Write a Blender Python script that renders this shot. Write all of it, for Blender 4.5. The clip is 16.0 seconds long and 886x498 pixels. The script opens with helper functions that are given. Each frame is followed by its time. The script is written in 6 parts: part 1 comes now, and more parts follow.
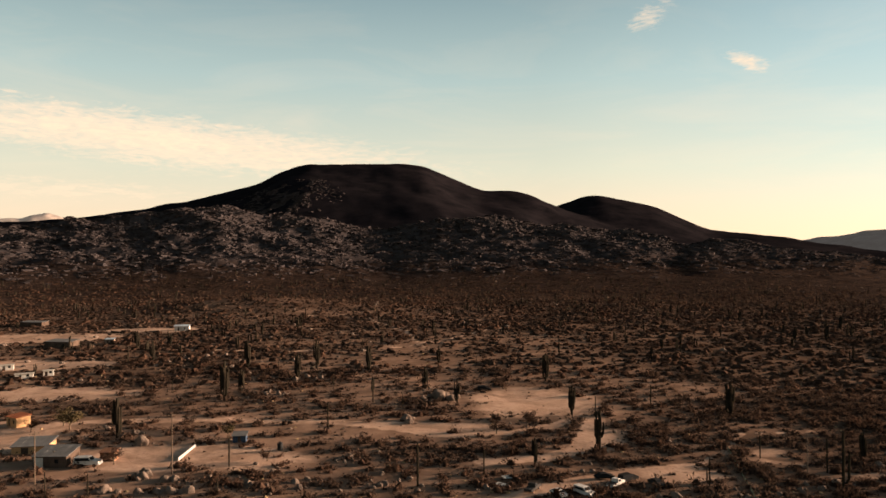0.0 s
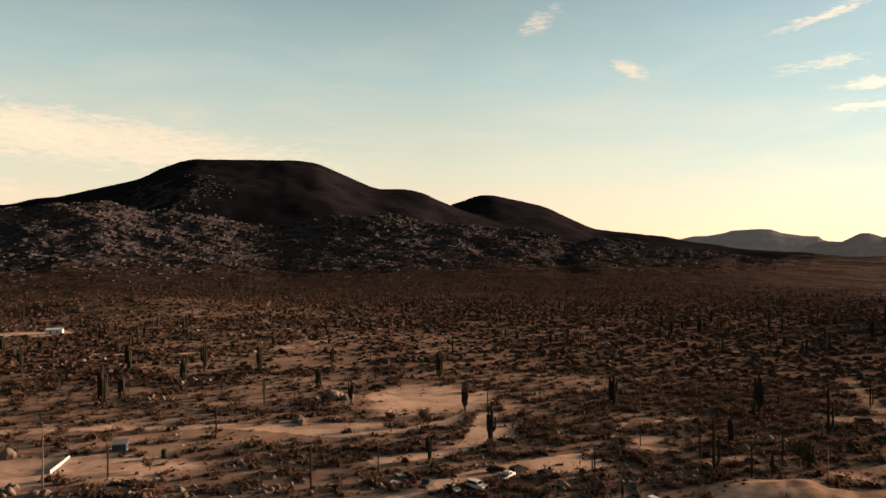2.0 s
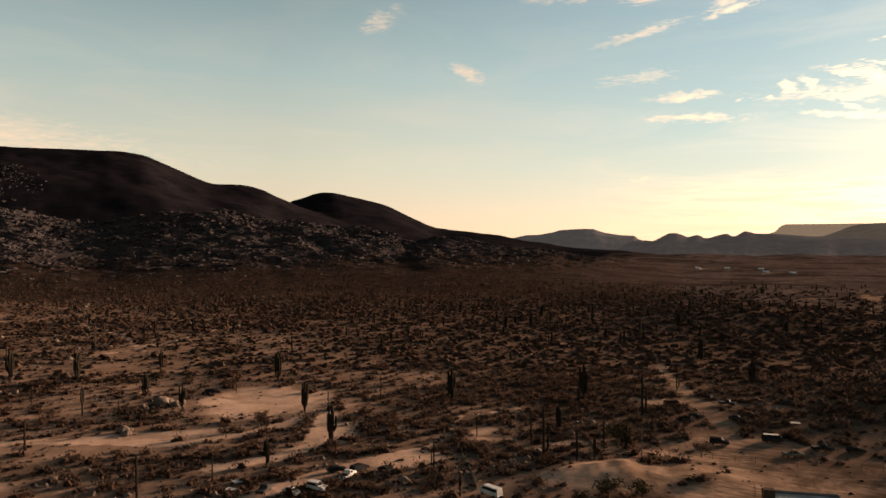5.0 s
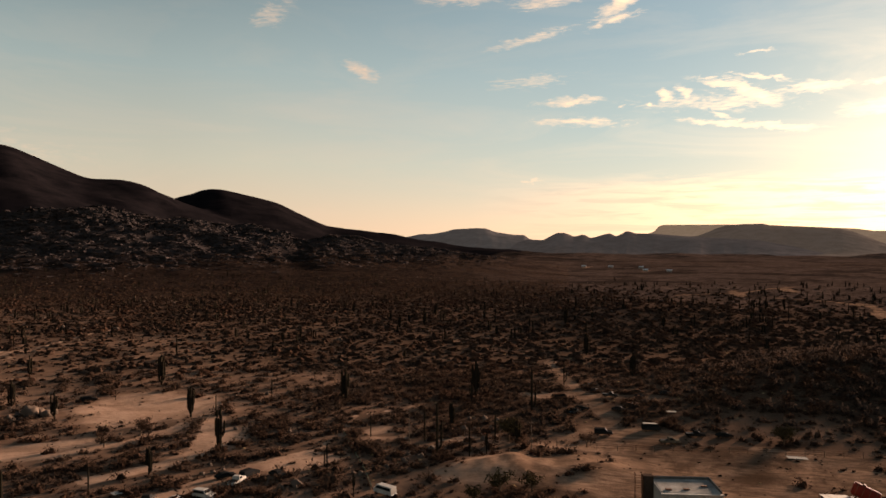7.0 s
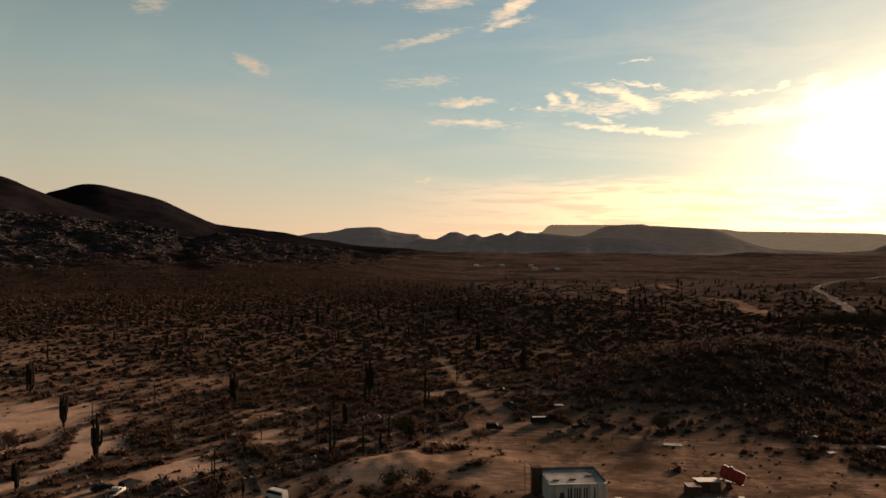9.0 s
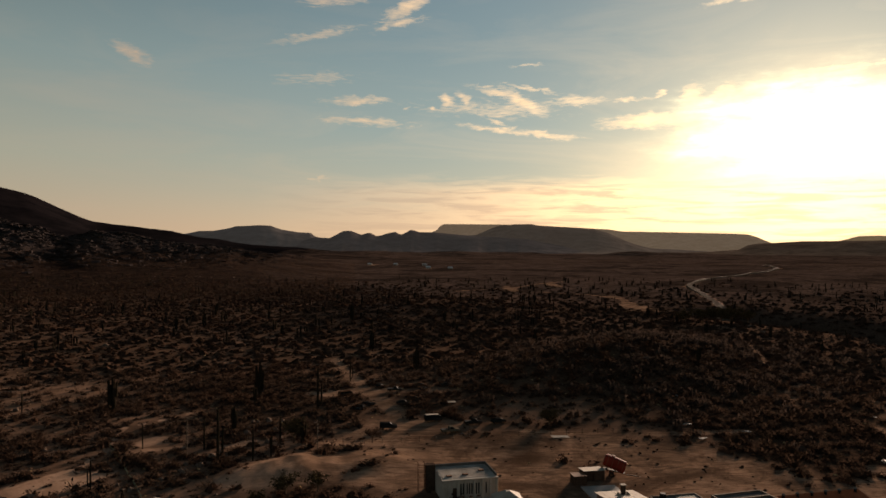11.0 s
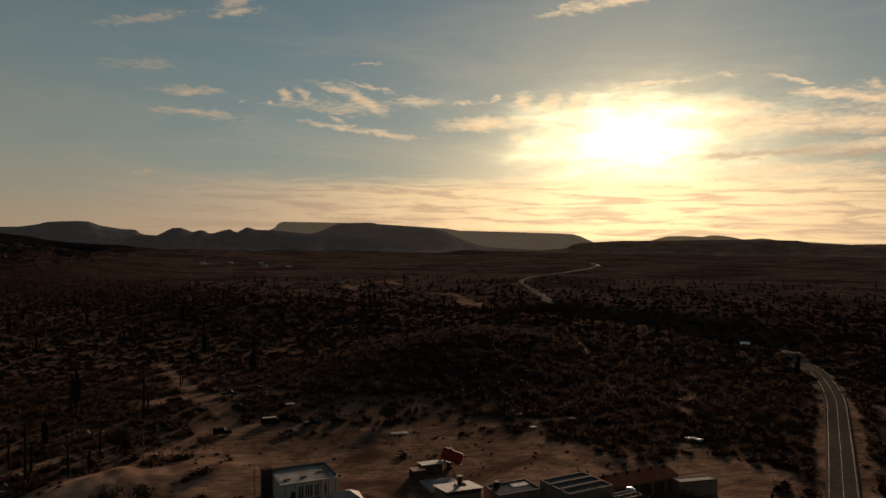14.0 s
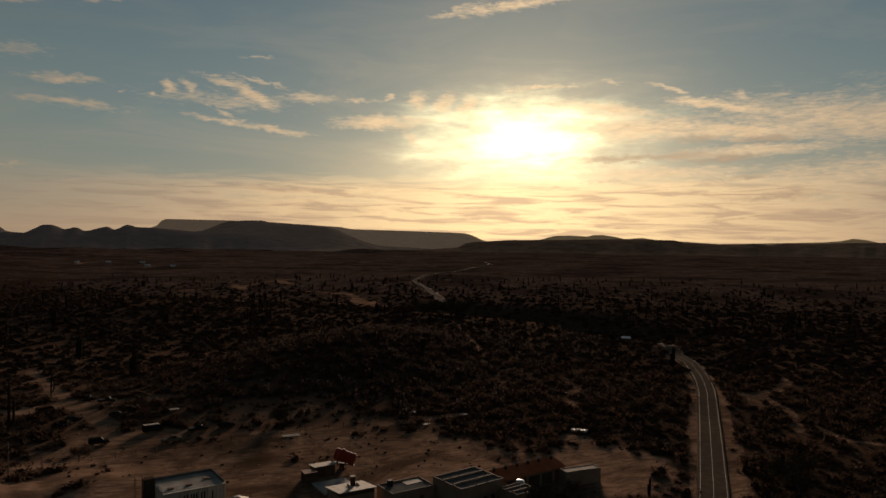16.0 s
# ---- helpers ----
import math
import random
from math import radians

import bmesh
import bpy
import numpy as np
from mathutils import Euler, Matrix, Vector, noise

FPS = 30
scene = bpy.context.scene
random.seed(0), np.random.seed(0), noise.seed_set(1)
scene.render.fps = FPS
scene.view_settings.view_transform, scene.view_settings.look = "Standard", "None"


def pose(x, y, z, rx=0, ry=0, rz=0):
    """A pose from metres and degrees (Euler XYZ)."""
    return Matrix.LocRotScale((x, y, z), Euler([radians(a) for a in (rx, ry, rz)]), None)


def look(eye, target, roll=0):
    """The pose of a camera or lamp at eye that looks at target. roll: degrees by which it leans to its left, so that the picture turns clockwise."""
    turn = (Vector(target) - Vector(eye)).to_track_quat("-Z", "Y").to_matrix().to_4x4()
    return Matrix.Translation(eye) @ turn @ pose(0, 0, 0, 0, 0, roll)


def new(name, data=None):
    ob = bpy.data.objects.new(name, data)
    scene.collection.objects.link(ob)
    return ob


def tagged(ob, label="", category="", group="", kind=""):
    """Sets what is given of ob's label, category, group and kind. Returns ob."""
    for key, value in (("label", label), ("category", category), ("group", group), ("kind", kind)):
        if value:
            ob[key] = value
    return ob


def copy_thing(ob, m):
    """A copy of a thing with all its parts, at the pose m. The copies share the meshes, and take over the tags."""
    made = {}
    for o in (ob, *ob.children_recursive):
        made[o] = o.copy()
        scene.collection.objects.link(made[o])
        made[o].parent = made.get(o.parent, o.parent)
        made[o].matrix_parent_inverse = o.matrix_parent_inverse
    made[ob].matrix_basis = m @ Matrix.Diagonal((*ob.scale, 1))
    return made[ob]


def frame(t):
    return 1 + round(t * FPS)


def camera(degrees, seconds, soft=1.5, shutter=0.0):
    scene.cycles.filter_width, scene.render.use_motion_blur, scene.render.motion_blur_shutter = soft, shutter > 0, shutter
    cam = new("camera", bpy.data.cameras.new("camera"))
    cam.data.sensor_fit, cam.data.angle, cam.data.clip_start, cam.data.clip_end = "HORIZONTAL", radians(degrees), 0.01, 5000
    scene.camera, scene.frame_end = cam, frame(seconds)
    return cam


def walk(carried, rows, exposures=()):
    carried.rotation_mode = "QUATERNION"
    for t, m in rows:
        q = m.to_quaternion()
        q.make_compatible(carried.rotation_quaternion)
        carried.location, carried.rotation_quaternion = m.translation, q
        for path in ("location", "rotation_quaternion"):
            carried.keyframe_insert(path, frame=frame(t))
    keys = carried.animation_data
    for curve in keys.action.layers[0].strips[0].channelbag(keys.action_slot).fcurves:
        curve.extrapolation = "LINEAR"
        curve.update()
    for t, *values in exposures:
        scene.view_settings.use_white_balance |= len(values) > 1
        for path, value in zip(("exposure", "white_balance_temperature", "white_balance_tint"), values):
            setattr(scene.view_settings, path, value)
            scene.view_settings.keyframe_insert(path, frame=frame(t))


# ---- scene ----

# ------------------------------------------------------------ camera and its walk
EYE = 45.0                       # height of the drone over the plain
cam = camera(64.19, 16.0, soft=1.55)
ROWS = [(0, 0.00, 0.142, -0.254), (1, 4.27, 0.055, -0.237), (2, 8.542, -0.024, -0.214), (3, 12.818, -0.096, -0.186),
        (4, 17.098, -0.162, -0.152), (5, 21.38, -0.221, -0.114), (6, 25.665, -0.274, -0.071), (7, 29.953, -0.322, -0.023),
        (8, 34.244, -0.364, 0.028), (9, 38.538, -0.401, 0.084), (10, 42.834, -0.433, 0.143), (11, 47.132, -0.461, 0.206),
        (12, 51.432, -0.484, 0.272), (13, 55.734, -0.504, 0.341), (14, 60.039, -0.52, 0.412), (15, 64.345, -0.534, 0.487),
        (16, 68.653, -0.544, 0.563)]     # seconds, heading to the right, pitch, lean to the left
EXPOSURES = [(0, 2.08, 6950, 13), (4, 1.95, 7150, 14), (7, 1.62, 7150, 19), (9, 1.36, 7100, 14), (12.5, 0.53, 6850, 13), (16, 0.02, 6750, 12)]
walk(cam, [(t, pose(0, 0, EYE, 90 + p, -lean, -h)) for t, h, p, lean in ROWS], EXPOSURES)

# ------------------------------------------------------------ sun and sky
SUN_AZ, SUN_EL = 75.0, 8.2       # degrees to the right of the first heading, and above the horizon


def way(az, el):
    a, e = radians(az), radians(el)
    return Vector((math.sin(a) * math.cos(e), math.cos(a) * math.cos(e), math.sin(e)))


sun = new("sun", bpy.data.lights.new("sun", "SUN"))
sun.data.energy, sun.data.angle, sun.data.color = 5.0, radians(11.0), (1.0, 0.77, 0.61)
sun.matrix_world = look(way(SUN_AZ, SUN_EL) * 1000, (0, 0, 0))


class Graph:
    """Short hand for node trees."""

    def __init__(self, tree):
        self.tree = tree
        tree.nodes.clear()

    def node(self, kind, **props):
        n = self.tree.nodes.new(kind)
        for k, v in props.items():
            setattr(n, k, v)
        return n

    def put(self, socket, value):
        if hasattr(value, "is_output"):
            self.tree.links.new(value, socket)
        elif value is not None:
            if hasattr(socket.default_value, "__len__") and not hasattr(value, "__len__"):
                value = (value,) * len(socket.default_value)
            if hasattr(socket.default_value, "__len__") and len(socket.default_value) == 4 and len(value) == 3:
                value = (*value, 1)
            socket.default_value = value

    def math(self, op, a, b=None, c=None, clamp=False):
        n = self.node("ShaderNodeMath", operation=op, use_clamp=clamp)
        for s, v in zip(n.inputs, (a, b, c)):
            self.put(s, v)
        return n.outputs[0]

    def vmath(self, op, a, b=None):
        n = self.node("ShaderNodeVectorMath", operation=op)
        for s, v in zip(n.inputs, (a, b)):
            self.put(s, v)
        return n.outputs["Value"] if op in ("DOT_PRODUCT", "LENGTH") else n.outputs[0]

    def mix(self, fac, a, b, blend="MIX"):
        n = self.node("ShaderNodeMix", data_type="RGBA", blend_type=blend)
        self.put(n.inputs[0], fac), self.put(n.inputs[6], a), self.put(n.inputs[7], b)
        return n.outputs[2]

    def ramp(self, fac, stops, mode="LINEAR"):
        n = self.node("ShaderNodeValToRGB")
        n.color_ramp.interpolation = mode
        while len(n.color_ramp.elements) < len(stops):
            n.color_ramp.elements.new(0.5)
        for e, (p, col) in zip(n.color_ramp.elements, stops):
            e.position = p
            e.color = (*col, 1) if hasattr(col, "__len__") else (col, col, col, 1)
        self.put(n.inputs[0], fac)
        return n.outputs[0]

    def fit(self, v, a, b, c=0.0, d=1.0):
        n = self.node("ShaderNodeMapRange", clamp=True)
        for s, q in zip(n.inputs, (v, a, b, c, d)):
            self.put(s, q)
        return n.outputs[0]

    def noise(self, vec, scale, detail=4.0, rough=0.55, distortion=0.0):
        n = self.node("ShaderNodeTexNoise")
        self.put(n.inputs["Vector"], vec)
        for k, v in (("Scale", scale), ("Detail", detail), ("Roughness", rough), ("Distortion", distortion)):
            n.inputs[k].default_value = v
        return n.outputs["Fac"]

    def xyz(self, x, y, z=0.0):
        n = self.node("ShaderNodeCombineXYZ")
        for s, v in zip(n.inputs, (x, y, z)):
            self.put(s, v)
        return n.outputs[0]


# thin clouds: heading, height, half length, half height (degrees), lean, strength
CLOUDS = [(-22, 8.4, 15, 1.35, -5, 1), (-30, 4.4, 9, 0.8, 0, 0.45), (16.4, 17.7, 1.4, 0.7, 30, 0.5), (23.4, 13.7, 1.05, 0.36, -28, 0.95), (36.9, 16.1, 2.9, 0.3, 12, 0.6),
          (38.5, 18.9, 2.3, 0.45, 5, 0.75), (31.5, 19.3, 2.5, 0.45, 0, 0.7), (44.2, 18.4, 2, 0.45, 32, 0.9), (37, 12.9, 3, 0.45, 5, 0.36), (101, 8.6, 9, 1.3, -6, 0.95),
          (103, 5.5, 10, 0.9, 3, 0.9), (116, 9, 14, 2.2, 0, 0.8), (40.2, 11.3, 1.8, 0.26, 3, 0.82), (40.9, 9.7, 3.0, 0.3, -2, 0.66), (47.3, 11.4, 0.5, 0.38, -45, 0.85),
          (48.8, 11.5, 0.55, 0.3, -40, 0.8), (46.2, 10.9, 0.25, 0.13, -20, 0.8), (44.3, 10.8, 0.24, 0.1, 20, 0.6), (50.5, 12.5, 0.52, 0.11, -5, 0.7),
          (51.7, 11.9, 1.65, 0.21, -14, 0.85), (54.1, 12.3, 1.68, 0.11, -12, 0.7), (53.5, 11.3, 1.5, 0.42, -28, 1.15), (52.4, 9, 2.71, 0.22, -7, 0.85),
          (55, 8.7, 2.14, 0.22, -7, 1), (51.5, 9.7, 0.78, 0.17, -25, 0.7), (57.9, 11.2, 1.9, 0.31, 0, 0.62), (62.2, 11.2, 1.37, 0.15, 4, 0.62),
          (64.2, 11.4, 0.37, 0.15, 0, 0.95), (53.6, 14, 1.15, 0.11, 3, 0.5), (50.6, 10.7, 4.75, 0.6, -2, 0.42), (63.6, 9.5, 2.65, 0.4, 2, 1.15),
          (66.5, 11.3, 0.64, 0.53, 40, 0.85), (68.6, 11.1, 0.73, 0.48, 42, 1), (70.7, 11, 0.77, 0.48, 40, 1), (66.1, 8.2, 0.73, 0.27, -40, 0.8),
          (75.9, 12.3, 1.76, 0.21, 2, 0.85), (79, 12.3, 0.34, 0.11, 0, 0.7), (82, 12.6, 0.83, 0.21, -10, 0.6), (74.4, 18.5, 4.43, 0.28, 7, 0.95),
          (69.5, 18.1, 1.81, 0.25, 15, 0.6), (43.5, 17.2, 1.68, 0.23, 12, 0.8), (37.1, 5.1, 1.01, 0.14, 3, 0.55), (86.2, 11.9, 1.02, 0.16, -20, 0.9),
          (88.6, 10.7, 2.13, 0.24, -8, 1), (91.5, 10.1, 2.17, 0.28, -10, 1), (81.8, 10.5, 3.12, 0.34, -9, 1), (94, 9.7, 2.76, 0.15, -8, 0.7),
          (91.4, 11.1, 0.29, 0.39, 60, 0.6), (84.7, 8.9, 6.03, 0.75, -2, 1), (91.6, 8.5, 5.43, 0.56, -3, 1.05), (92.3, 7, 5, 0.36, 2, 0.95),
          (95.1, 5.3, 3.04, 0.47, 6, 0.9), (84.7, 5.5, 6.83, 0.38, 1, 0.9), (89.8, 4.7, 5.6, 0.29, 3, 0.8)]
# the unlit bodies of thicker cloud, the same way
BODIES = [(88.2, 8.1, 2.1, 0.33, 0, 0.7), (93, 7.8, 2.11, 0.35, -2, 0.75), (83.9, 6.7, 6.09, 0.26, 1, 0.9), (90.5, 6.5, 2.58, 0.24, 3, 0.85),
          (94.1, 3.6, 3.11, 0.32, 4, 0.8), (92, 5.1, 1.44, 0.2, 5, 0.7), (81.9, 4.9, 2.91, 0.17, 2, 0.5), (76.7, 4.4, 2.18, 0.18, -4, 0.5), (69.6, 5.9, 2.27, 0.45, -3, 0.35),
          (64.1, 6.1, 2.75, 0.63, -4, 0.25), (80.6, 2.1, 5.48, 0.18, 3, 0.45), (66, 3, 5.49, 0.18, 2, 0.35), (56.8, 3.5, 6.3, 0.23, 3, 0.35),
          (91.3, 2, 4.37, 0.16, 4, 0.45)]


def make_sky():
    w = bpy.data.worlds.new("sky")
    scene.world = w
    w.use_nodes = True
    g = Graph(w.node_tree)
    d = g.vmath("NORMALIZE", g.node("ShaderNodeTexCoord").outputs["Generated"])
    s = g.node("ShaderNodeSeparateXYZ")
    g.put(s.inputs[0], d)
    x, y, z = s.outputs
    az = g.math("MULTIPLY", g.math("ARCTAN2", x, y), 57.2958)
    el = g.math("MULTIPLY", g.math("ARCSINE", z), 57.2958)
    toward = g.math("MULTIPLY", g.math("ARCCOSINE", g.vmath("DOT_PRODUCT", d, tuple(way(SUN_AZ, SUN_EL)))), 57.2958)

    nishita = g.node("ShaderNodeTexSky", sky_type="NISHITA", sun_disc=False)
    nishita.sun_elevation, nishita.sun_rotation = radians(SUN_EL), radians(SUN_AZ)
    nishita.altitude, nishita.air_density, nishita.dust_density, nishita.ozone_density = 500, 1.0, 2.0, 1.5
    air = g.mix(1.0, nishita.outputs[0], (SKY_GAIN * 1.0, SKY_GAIN * 0.95, SKY_GAIN * 0.88), "MULTIPLY")

    # a veil of thin high haze, warm and thick near the horizon, clearer on the side of the sun
    rise = g.fit(el, -2, 26)
    veil = g.ramp(rise, [(0.0, (0.94, 0.70, 0.47)), (0.10, (0.91, 0.705, 0.50)), (0.30, (0.66, 0.68, 0.55)),
                         (0.55, (0.40, 0.535, 0.53)), (0.80, (0.215, 0.33, 0.37)), (1.0, (0.14, 0.22, 0.275))])
    clear = g.ramp(rise, [(0.0, (1.06, 0.76, 0.49)), (0.10, (1.03, 0.765, 0.515)), (0.24, (0.575, 0.635, 0.55)),
                          (0.40, (0.395, 0.54, 0.545)), (0.65, (0.265, 0.415, 0.475)), (1.0, (0.165, 0.29, 0.385))])
    veil = g.mix(g.fit(toward, 60, 30), veil, clear)
    veil = g.mix(g.fit(el, 26, 60), veil, (0.06, 0.09, 0.12))
    col = g.mix(0.85, air, veil)
    col = g.mix(g.fit(toward, 66, 24), col, g.mix(1.0, col, (1.36, 1.36, 1.36), "MULTIPLY"))
    # forward scattering of the haze round the sun
    near = g.math("POWER", g.fit(toward, 26, 0), 2.2)
    col = g.mix(1.0, col, g.mix(near, (0, 0, 0), (0.62, 0.47, 0.25)), "ADD")
    drift = g.xyz(g.math("MULTIPLY", az, 0.5), g.math("MULTIPLY", el, 1.8))
    az2 = g.math("ADD", az, g.math("MULTIPLY", g.math("SUBTRACT", g.noise(drift, 0.35, 5, 0.6), 0.5), 14.0))
    el2 = g.math("ADD", el, g.math("MULTIPLY", g.math("SUBTRACT", g.noise(drift, 0.5, 6, 0.62), 0.5), 5.0))
    du, dv = g.math("MULTIPLY", g.math("SUBTRACT", az2, SUN_AZ), 0.165), g.math("MULTIPLY", g.math("SUBTRACT", el2, SUN_EL + 0.2), 0.42)
    core = g.math("EXPONENT", g.math("MULTIPLY", g.math("ADD", g.math("MULTIPLY", du, du), g.math("MULTIPLY", dv, dv)), -1.0))
    col = g.mix(1.0, col, g.mix(core, (0, 0, 0), (6.5, 5.6, 2.9)), "ADD")

    pu, pv = g.math("MULTIPLY", g.math("SUBTRACT", az, SUN_AZ), 0.085), g.math("MULTIPLY", g.math("SUBTRACT", el, 3.5), 0.22)
    low = g.math("EXPONENT", g.math("MULTIPLY", g.math("ADD", g.math("MULTIPLY", pu, pu), g.math("MULTIPLY", pv, pv)), -1.0))
    col = g.mix(1.0, col, g.mix(low, (0, 0, 0), (1.3, 1.0, 0.55)), "ADD")

    # clouds, torn by noise
    uv = g.xyz(g.math("MULTIPLY", az, 0.62), g.math("MULTIPLY", el, 2.9))
    rag = g.noise(uv, 0.42, 8, 0.58, 2.0)
    fine = g.noise(uv, 1.15, 6, 0.56, 1.4)
    warp = g.xyz(g.math("MULTIPLY", az, 0.8), g.math("MULTIPLY", el, 1.6))
    az3 = g.math("ADD", az, g.math("MULTIPLY", g.math("SUBTRACT", g.noise(warp, 0.9, 3, 0.5), 0.5), 1.6))
    el3 = g.math("ADD", el, g.math("MULTIPLY", g.math("SUBTRACT", g.noise(warp, 1.1, 3, 0.5, 0.6), 0.5), 0.8))

    def spread(patches):
        total = None
        for a, e, ha, he, lean, strength in patches:
            ca, sa = math.cos(radians(lean)), math.sin(radians(lean))
            da, de = g.math("SUBTRACT", az3, a), g.math("SUBTRACT", el3, e)
            u = g.math("ADD", g.math("MULTIPLY", da, ca / ha), g.math("MULTIPLY", de, sa / ha))
            v = g.math("ADD", g.math("MULTIPLY", da, -sa / he), g.math("MULTIPLY", de, ca / he))
            q = g.math("ADD", g.math("MULTIPLY", u, u), g.math("MULTIPLY", v, v))
            m = g.math("MULTIPLY", g.math("EXPONENT", g.math("MULTIPLY", q, -0.6)), strength)
            total = m if total is None else g.math("MAXIMUM", total, m)
        return total

    total = spread(CLOUDS)
    torn = g.math("ADD", g.math("MULTIPLY", rag, 1.3), g.math("MULTIPLY", fine, 1.7))
    thick = g.math("SUBTRACT", g.math("ADD", g.math("MULTIPLY", total, 1.5), g.math("MULTIPLY", torn, 1.1)), 2.24)
    cover = g.math("MULTIPLY", g.fit(thick, -0.35, 1.05), g.fit(total, 0.02, 0.3))
    wisps = g.math("MULTIPLY", g.fit(g.noise(g.xyz(az, g.math("MULTIPLY", el, 5)), 0.06, 6, 0.62, 0.8), 0.46, 0.75),
                   g.math("MULTIPLY", g.fit(el, 24, 4), 0.26))
    cover = g.math("MAXIMUM", cover, wisps)
    glowing = g.math("POWER", g.fit(toward, 50, 3), 1.5)
    lit = g.mix(glowing, (0.97, 0.74, 0.54), (3.9, 2.8, 1.6))
    shade = g.mix(glowing, (0.66, 0.58, 0.46), (1.9, 1.4, 0.85))
    body = g.fit(g.noise(g.xyz(az, g.math("MULTIPLY", el, 3.4)), 0.42, 7, 0.62, 1.0), 0.46, 0.64)
    lit = g.mix(g.math("MULTIPLY", body, g.fit(total, 0.5, 0.95, 0.0, 0.4)), lit, shade)
    col = g.mix(g.math("MULTIPLY", cover, 0.86), col, lit)
    # thick cloud that the sun does not get through
    dim = g.mix(glowing, (0.62, 0.50, 0.40), (1.9, 1.3, 0.80))
    hold = g.math("MULTIPLY", g.fit(g.math("ADD", spread(BODIES), g.math("MULTIPLY", g.math("SUBTRACT", fine, 0.5), 0.9)), 0.3, 0.85), 0.65)
    # the low bank of streaked cloud over the horizon
    streak = g.noise(g.xyz(g.math("MULTIPLY", az, 0.16), g.math("MULTIPLY", el, 1.9)), 1.0, 7, 0.6, 0.7)
    top = g.fit(g.math("ADD", el, g.math("MULTIPLY", streak, 2.2)), 6.5, 5.2)
    bank = g.math("MULTIPLY", g.math("MULTIPLY", top, g.fit(toward, 43, 20)), g.fit(streak, 0.30, 0.55, 0.35, 0.9))
    closer = g.math("POWER", g.fit(toward, 38, 4), 1.5)
    warm = g.mix(closer, (1.62, 1.10, 0.72), (4.7, 3.4, 1.72))
    grey = g.mix(closer, (1.08, 0.76, 0.53), (2.7, 1.85, 1.08))
    col = g.mix(bank, col, g.mix(g.fit(streak, 0.44, 0.60), warm, grey))
    col = g.mix(hold, col, dim)
    # ground glow below the horizon
    col = g.mix(g.fit(el, -0.5, -3), col, (0.10, 0.07, 0.05))
    bg = g.node("ShaderNodeBackground")
    g.put(bg.inputs[0], col)
    bg.inputs[1].default_value = SKY_STRENGTH
    g.put(g.node("ShaderNodeOutputWorld").inputs[0], bg.outputs[0])


SKY_GAIN, SKY_STRENGTH = 0.10, 0.3
make_sky()

# ------------------------------------------------------------ materials


def material(name, colour_of, rough=0.9, bump=None, metal=0.0, spec=0.0):
    """colour_of(g, p) gives the base colour from the place p; bump(g, p) a height and how strong."""
    m = bpy.data.materials.new(name)
    m.use_nodes = True
    g = Graph(m.node_tree)
    p = g.node("ShaderNodeTexCoord").outputs["Object"]
    b = g.node("ShaderNodeBsdfPrincipled")
    g.put(b.inputs["Base Color"], colour_of(g, p) if callable(colour_of) else colour_of)
    g.put(b.inputs["Roughness"], rough(g, p) if callable(rough) else rough)
    b.inputs["Metallic"].default_value = metal
    b.inputs["Specular IOR Level"].default_value = spec
    if bump:
        h, dist, strength = bump(g, p)
        n = g.node("ShaderNodeBump")
        g.put(n.inputs["Height"], h)
        n.inputs["Distance"].default_value, n.inputs["Strength"].default_value = dist, strength
        g.put(b.inputs["Normal"], n.outputs[0])
    g.put(g.node("ShaderNodeOutputMaterial").inputs[0], b.outputs[0])
    return m


def attr(g, name):
    return g.node("ShaderNodeAttribute", attribute_name=name).outputs["Fac"]


